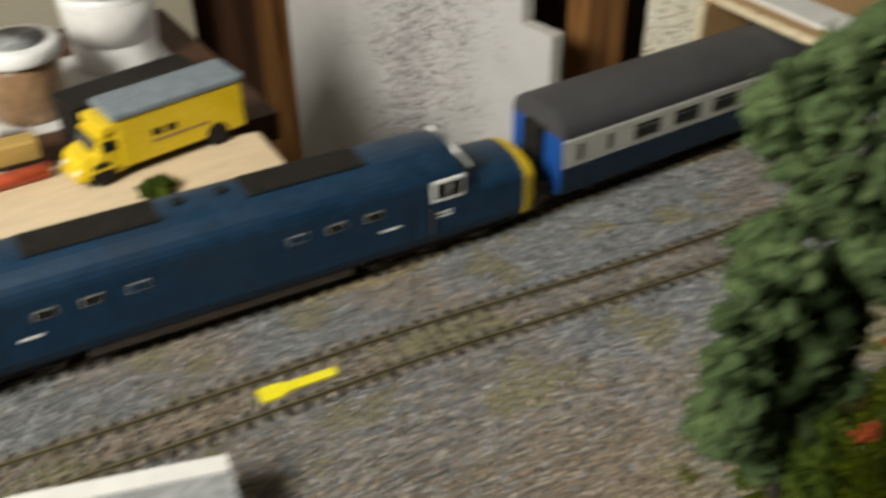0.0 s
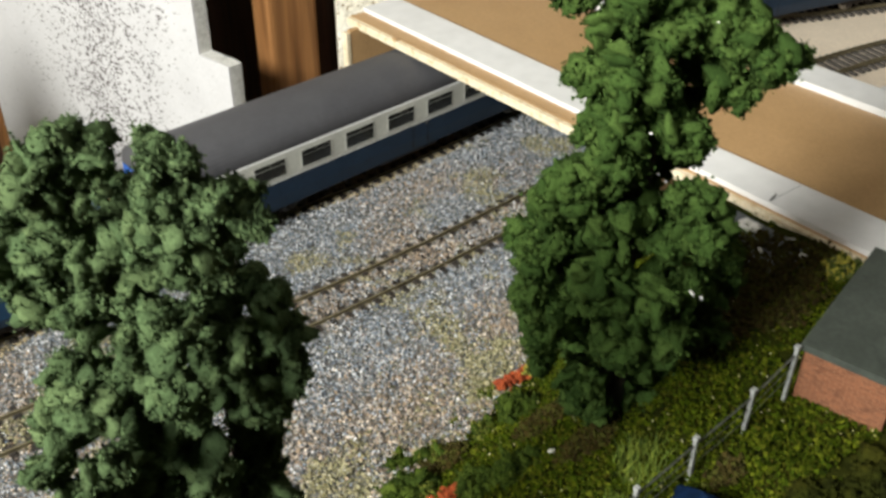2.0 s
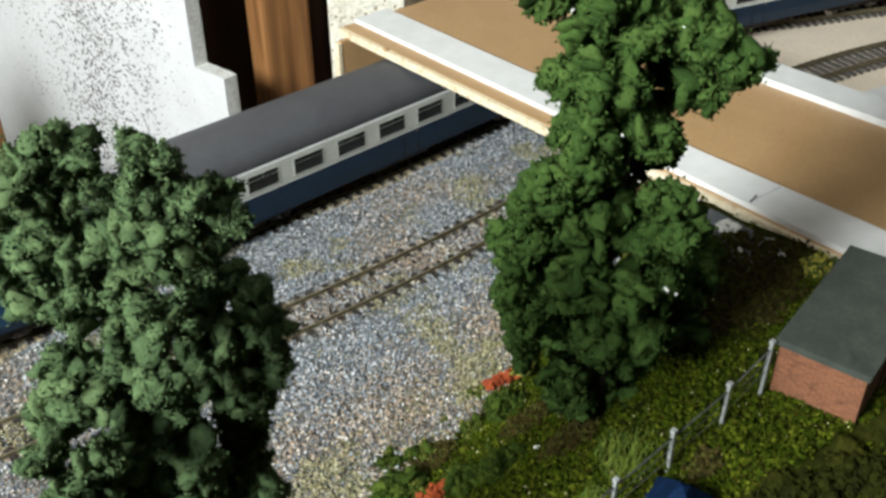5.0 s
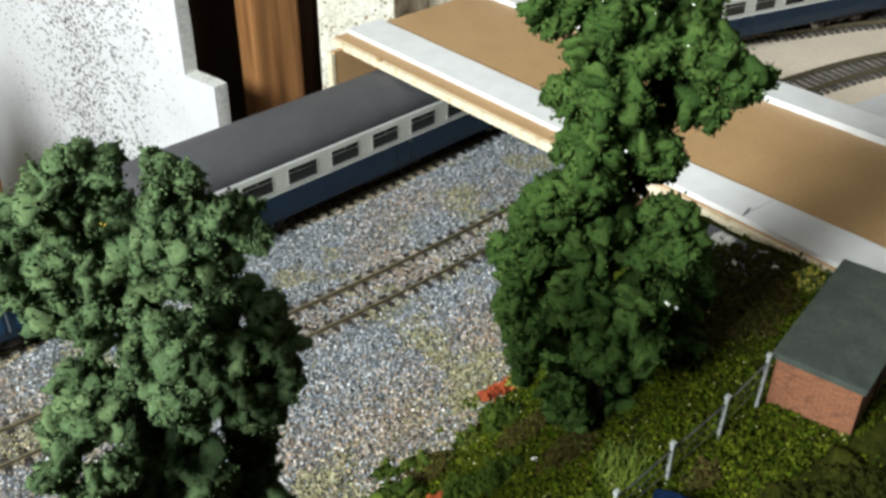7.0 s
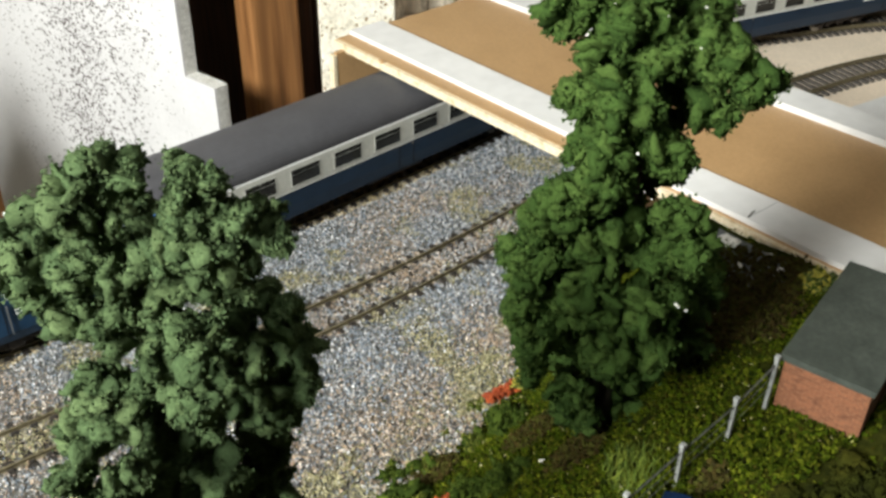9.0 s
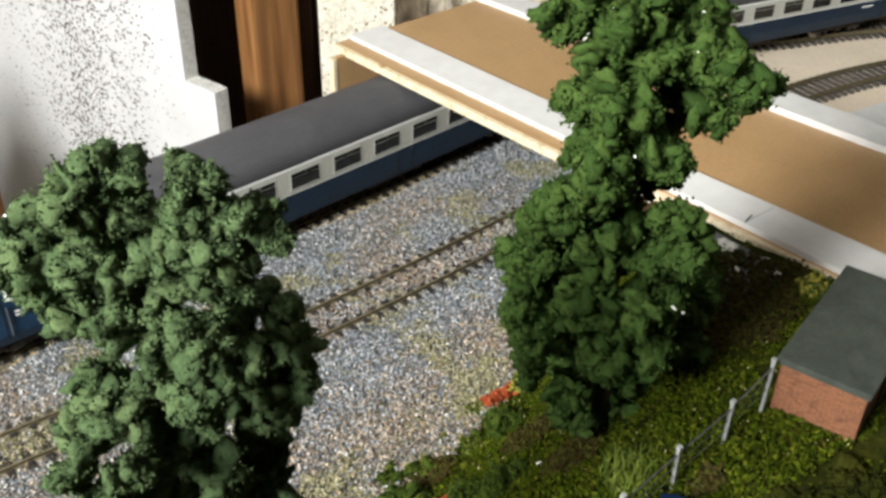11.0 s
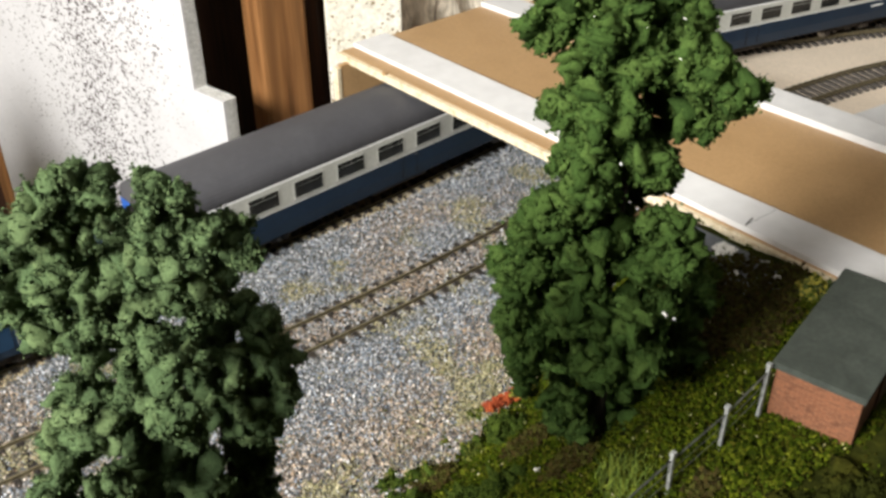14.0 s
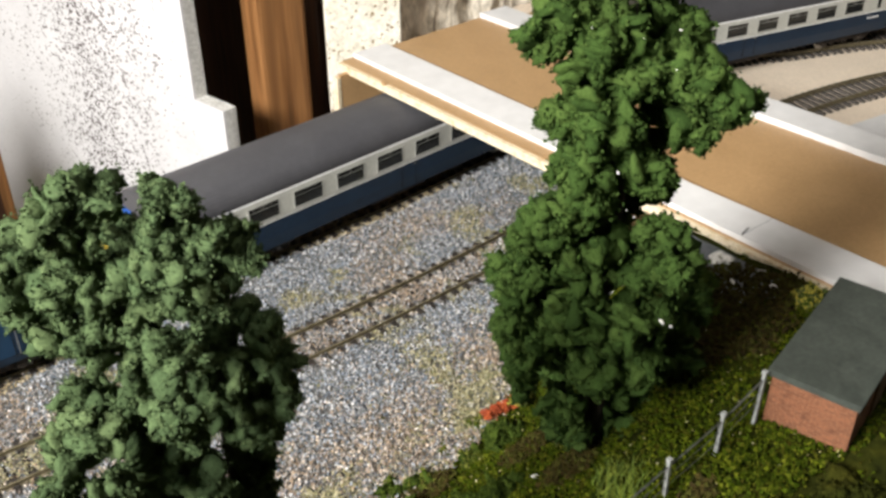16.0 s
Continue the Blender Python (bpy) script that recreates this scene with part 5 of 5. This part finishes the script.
# ---- lineside fence ----
fence = thing("wire_fence", "low grey concrete post and wire fence on the bank", "fence")
FP = [(-0.103, -0.169, 0.0125), (-0.081, -0.170, 0.0130), (-0.0595, -0.171, 0.0135), (-0.038, -0.172, 0.0140), (-0.0172, -0.173, 0.0150), (0.0, -0.1735, 0.0195)]
tops = []
for x, y, tall in FP:
    bz_ = on_hill(x, y)[2]
    lean = random.uniform(-0.0005, 0.0005)
    top = bz_ + tall
    bm = prism([(x - 0.00050, y - 0.00050), (x + 0.00050, y - 0.00050), (x + 0.00050, y + 0.00050), (x - 0.00050, y + 0.00050)], bz_ - 0.002, top)
    for v in bm.verts:
        if v.co.z > bz_:
            v.co.x += lean
    part("post", bm, CONCRETE, fence)
    part("post_cap", prism([(x + lean - 0.0007, y - 0.0007), (x + lean + 0.0007, y - 0.0007), (x + lean + 0.0007, y + 0.0007), (x + lean - 0.0007, y + 0.0007)], top, top + 0.0012), CONCRETE, fence)
    tops.append((x + lean, y, top))
for (a, b) in zip(tops[:-1], tops[1:]):
    for d in (0.0018, 0.0058, 0.0098):
        part("wire", rod((a[0], a[1], a[2] - d), (b[0], b[1], b[2] - d), 0.00028 if d < 0.002 else 0.00013, seg=6), WIRE, fence)

# ---- brick hut ----
hut = thing("brick_hut", "small red brick hut with a flat grey felt roof", "hut")
hut.matrix_basis = pose(0.0042, -0.1738, 0.0, 0, 0, 11.5)
HL, HW, HZ, HT = 0.0545, 0.0245, 0.0500, 0.0702
part("wall", box(0.0, 0.0016, -HW, 0.0, HZ, HT), BRICK_RED, hut)
part("wall", box(HL - 0.0016, HL, -HW, 0.0, HZ, HT), BRICK_RED, hut)
part("wall", box(0.0017, HL - 0.0017, -HW, -HW + 0.0016, HZ, HT), BRICK_RED, hut)
part("wall", box(0.0017, HL - 0.0017, -0.0016, 0.0, HZ, HT), BRICK_RED, hut)
part("door", box(0.018, 0.028, -HW - 0.0006, -HW - 0.0001, HZ + 0.0025, HT - 0.0035, 0.0001), TIMBER_DARK, hut)
part("roof", box(-0.0018, HL + 0.002, -HW - 0.0012, 0.0012, HT + 0.0002, HT + 0.0014, 0.0003), FELT, hut, "flat grey felt roof")
part("fascia", box(-0.0023, -0.0019, -HW - 0.0010, 0.0010, HT - 0.0002, HT + 0.0011, 0.0001), FELT, hut)

tent = thing("blue_tarpaulin", "dark navy blue covered crate on the bank", "crate", at=Matrix.Translation(on_hill(-0.0500, -0.1845, -0.0035)) @ pose(0, 0, 0, 0, 0, 20))
part("cover", prism([(-0.0125, -0.0100), (0.0125, -0.0100), (0.0125, 0.0100), (-0.0125, 0.0100)], -0.002, 0.0040), NAVY, tent)
quad = lambda h, k: [(-0.0128 * k, -0.0103 * k, h), (0.0128 * k, -0.0103 * k, h), (0.0128 * k, 0.0103 * k, h), (-0.0128 * k, 0.0103 * k, h)]
part("peak", loft([quad(0.0040, 1.0), quad(0.0112, 0.56), quad(0.0175, 0.14), quad(0.0182, 0.04)]), NAVY, tent)

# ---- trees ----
# the crowns lie flat across the camera's bearing (radians), shaped to fit its view
VIEW_TURN = 0.705


def tree(name, foot, front, rear, low, trunk_r, mats, label, swell, lean_back, per_lobe, depth, fuzz, fuzz_size, shapes, seed):
    """Foam-foliage tree: a tapered trunk, a limb to every lobe and a crown of soft clumps with crumbs. front, rear, low (furthest back): across, height, radius in millimetres."""
    root = thing(name, label, "tree", "trees", at=Matrix.Translation(foot))
    dice = random.Random(seed)
    rt = Vector((math.cos(VIEW_TURN), -math.sin(VIEW_TURN), 0))
    fw = Vector((math.sin(VIEW_TURN), math.cos(VIEW_TURN), 0))
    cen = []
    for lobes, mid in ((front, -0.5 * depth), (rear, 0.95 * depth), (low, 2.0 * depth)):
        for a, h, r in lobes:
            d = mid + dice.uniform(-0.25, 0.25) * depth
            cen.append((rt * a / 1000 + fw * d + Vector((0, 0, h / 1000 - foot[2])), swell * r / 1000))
    top = max(c.z for c, _ in cen)
    spine = []
    for i in range(9):
        z = top * 0.92 * i / 8
        spine.append(Vector((0.0025 * noise.noise(Vector((0, 0, z * 30 + foot[0] * 50))), 0.0025 * noise.noise(Vector((7, 0, z * 30))), z)) + fw * lean_back)
    rings = []
    for i, p in enumerate(spine):
        rr = trunk_r * (1.35 if i == 0 else 1.0 - 0.085 * i)
        rings.append([(p.x + rr * math.cos(k * math.pi / 5) * (1 + 0.15 * math.sin(3 * k + i)), p.y + rr * math.sin(k * math.pi / 5), p.z - (0.014 if i == 0 else 0)) for k in range(10)])
    part("trunk", loft(rings), BARK, root, smooth=True)
    for c, r in cen[::4]:
        k = max(1, min(7, int(8 * (c.z - 0.010) / (top * 0.92))))
        s = spine[k]
        if (s - c).length > 0.024:
            continue
        mid = (s + c) / 2 + Vector((0, 0, 0.0015))
        bm = rod(s, mid, trunk_r * 0.18, trunk_r * 0.12, 6)
        rod(mid, c, trunk_r * 0.12, trunk_r * 0.05, 6, bm)
        part("limb", bm, BARK, root)
    cc, ss = [], []
    for c, r in cen:
        n = int(per_lobe * min(2.5, max(0.6, (r / 0.0045))))
        d = RNG.normal(size=(n, 3))
        d /= np.linalg.norm(d, axis=1)[:, None]
        cc.append(np.array(c)[None] + d * r * RNG.uniform(0.20, 0.92, (n, 1)))
        ss.append(np.minimum(r * RNG.uniform(0.28, 0.58, n), 0.0032))
    cc, ss = np.concatenate(cc), np.concatenate(ss)
    body = clumps(cc, ss, shapes)
    raw("crown", *body, mats, root, smooth=True)
    # fine foam crumbs fray the outline of every clump
    pick = RNG.integers(0, len(body[0]), fuzz)
    b = body[0][pick] + RNG.normal(size=(fuzz, 3)) * fuzz_size * 0.9
    raw("leaf_scatter", *crumbs(b, RNG.uniform(0.35, 1.0, fuzz) * fuzz_size), mats, root)
    return root


# lobes were read off the camera's view and set at assumed depths
GREY_FRONT = [(-11, 183, 4.0), (-7, 182, 3.9), (-16, 177, 4.1), (-20, 173, 3.7), (-12, 175, 5.2), (4, 183, 3.4), (7, 182, 2.4), (1, 178, 3.1), (5, 177, 3.7), (9, 175, 3.3), (13, 175, 2.9), (15, 171, 2.4), (10, 169, 3.4), (2, 172, 4.4), (-3, 168, 4.1), (6, 168, 4.3), (-24, 166, 4.8), (-17, 167, 4.7), (-13, 164, 4.7), (-22, 160, 4.4), (-17, 158, 4.1), (-12, 156, 4.1), (1, 163, 4.6), (6, 162, 3.8), (-3, 156, 4.7), (2, 154, 4.3), (-6, 145, 4.2), (-2, 140, 4.2), (1, 134, 3.3), (-18, 139, 4.4), (-15, 135, 4.2), (-22, 130, 4.5), (-24, 123, 4.2)]
GREY_SIDE = [(-20, 116, 4.2), (-23, 110, 4.4), (-18, 108, 4.4), (-22, 102, 4.8), (-17, 100, 4.6), (-21, 94, 5.0), (-16, 92, 4.8), (-20, 86, 5.0), (-14, 123, 4.0)]
GREY_HOLLOW = [(-10, 112, 5.2), (-5, 119, 4.5), (-3, 110, 5.0), (-9, 103, 5.5), (-2, 101, 5.2), (-8, 94, 6), (-12, 84, 6), (-4, 84, 6.5), (-22, 78, 6.0), (-10, 74, 7.0), (-13, 118, 5.0), (-15, 108, 5.0), (-15, 97, 5.5), (-16, 126, 4.5), (-9, 137, 4.8)]
GREY_LOW = [(4, 106, 5.0), (5, 97, 5.0), (0, 86, 6), (7, 88, 5.5), (4, 117, 5.2), (6, 104, 4.5)]
GREY_REAR = [(-11, 170, 2.9), (-13, 149, 5.3), (-9, 164, 4.5), (12, 146, 4.1), (14, 139, 4.4), (14, 130, 4.2), (9, 123, 4.7), (2, 138, 4.8), (0, 129, 5.5), (-20, 127, 4.0), (-14, 159, 4.6), (5, 147, 4.8), (6, 155, 3.6), (7, 138, 5.2), (9, 148, 3.8), (6, 129, 4.8), (5, 131, 4.5)]
GREEN_FRONT = [(-22, 171, 5.0), (-17, 175, 6.3), (-7, 171, 7.3), (-10, 164, 6.4), (2, 161, 6.8), (13, 162, 6.1), (22, 156, 4.7), (28, 156, 2.8), (16, 146, 4.8), (-16, 150, 4.6), (-20, 149, 2.5), (-9, 151, 6.6), (-1, 149, 5.8), (-10, 140, 6.7), (-15, 136, 3.9), (1, 138, 5.9), (8, 135, 3.7), (-10, 129, 6.3), (-18, 124, 6.0), (-22, 115, 5.6), (-7, 112, 9.2), (10, 120, 5.0), (7, 106, 6.0), (14, 111, 5.4), (18, 107, 4.2), (-10, 94, 7.7), (2, 91, 7.0), (12, 89, 6.6), (-3, 75, 6.7), (9, 75, 6.5), (-11, 56, 5.5), (-8, 46, 5.5), (17, 159, 5.0)]
GREEN_SIDE = [(-26, 98, 4.5), (-27, 90, 4.5), (-26, 82, 4.5), (-23, 75, 4.5), (-20, 105, 5), (-19, 84, 6), (-22, 66, 4)]
GREEN_LOW = [(-4, 56, 8.0), (5, 47, 8.0), (-17, 96, 6.0), (14, 60, 6.5), (-6, 40, 6.0)]
GREEN_REAR = [(5, 168, 8.5), (-9, 175, 9.0), (1, 182, 8.3), (15, 166, 5.4), (-9, 188, 6.8), (14, 145, 5.6), (-12, 110, 6.8), (0, 110, 6.2), (-26, 95, 5.1), (-17, 91, 8.0), (-22, 82, 5.2), (-15, 70, 6.5), (-9, 62, 7.7), (26, 79, 6.8), (28, 85, 3.4), (26, 62, 6.3), (-17, 90, 7.0), (6, 44, 9.0), (19, 40, 7.6), (26, 33, 4.1), (6, 119, 6.2), (5, 95, 8.9), (-1, 75, 10.0), (8, 62, 10.4), (-6, 147, 8.0), (-1, 159, 8.6), (-1, 131, 7.5), (10, 152, 5.5), (13, 149, 4.5), (20, 152, 4.5), (9, 130, 5.5), (12, 120, 5.0), (2, 123, 7.0)]
tree("foliage_tree", on_hill(-0.158, -0.150), GREY_FRONT + GREY_SIDE, GREY_REAR + GREY_HOLLOW, GREY_LOW, 0.0022, FOLIAGE_GREY, "grey-green model tree with clumpy foam foliage on the bank", 1.06, 0.019, 16, 0.010, 120000, 0.00036, SOFT_LUMPS, 3)
tree("foliage_tree", on_hill(-0.030, -0.138), GREEN_FRONT + GREEN_SIDE, GREEN_REAR, GREEN_LOW, 0.0036, FOLIAGE_GREEN, "tall deep green model tree with clumpy foam foliage", 1.14, 0.004, 24, 0.014, 105000, 0.00062, LUMPS, 5)

oak = bpy.data.objects["foliage_tree.001"]
# White flecks set on the crown by their places in the camera's view.
for a, h, d, r in ((12, 97, -0.0165, 0.0016), (14.5, 95.5, -0.0165, 0.0011), (-8, 171, -0.014, 0.0005), (0, 173, -0.012, 0.0004), (8, 175, -0.012, 0.0007), (8, 166, -0.013, 0.0005), (22, 159, -0.012, 0.0006), (-3, 140, -0.014, 0.0007), (1, 127, -0.010, 0.0006), (-12, 176, -0.013, 0.0004), (3, 125, -0.010, 0.0006)):
    v, f = clumps(np.array([(0.0, 0.0, 0.0)]), np.array([r * 0.5]))
    v = v * np.array([1.0, 1.0, 0.6]) + np.array(Vector((math.cos(VIEW_TURN), -math.sin(VIEW_TURN), 0)) * a / 1000 + Vector((math.sin(VIEW_TURN), math.cos(VIEW_TURN), 0)) * d) + np.array([0, 0, h / 1000 - oak.matrix_basis.translation.z])
    raw("white_fluff", v, f, STONE, oak, "small white fleck set on the face of the crown")

# ---- coaches on the far curve ----
coach(on_curve(back_line, JOINT + 2 * gap + 0.262, 0.133), "blue and pale grey railway coach on the far curve", SALOON)
coach(on_curve(back_line, JOINT + 2 * gap + 0.262, 0.133 + 0.277), "blue and grey railway coach further along the far curve", SALOON)

# Assumed lamp body at the key light, out of view.
lamp = thing("ceiling_lamp", "unseen lamp body added at the key light", "lamp", at=Matrix.Translation((LAMP[0], LAMP[1], LAMP[2] + 0.004)))
part("shade", lathe([(0.02, 0.05), (0.03, 0.048), (0.095, 0.004), (0.092, 0.002), (0.028, 0.044)], 32), WHITE, lamp, smooth=True)
part("cord", rod((0, 0, 0.05), (0, 0, RZ1 - LAMP[2] - 0.006), 0.003), BLACK, lamp)

# Unseen body added where the fill light hangs.
panel = thing("ceiling_light", "added unseen body around the fill light", "lamp", at=Matrix.Translation((-0.30, -0.35, RZ1)))
part("frame", lathe([(0.30, -0.030), (0.42, -0.030), (0.42, -0.001), (0.30, -0.001)], 40), WHITE, panel)
part("diffuser", lathe([(0.02, -0.034), (0.295, -0.031), (0.295, -0.004), (0.02, -0.004)], 40), fillglow, panel, "glowing disc of the added fill light")
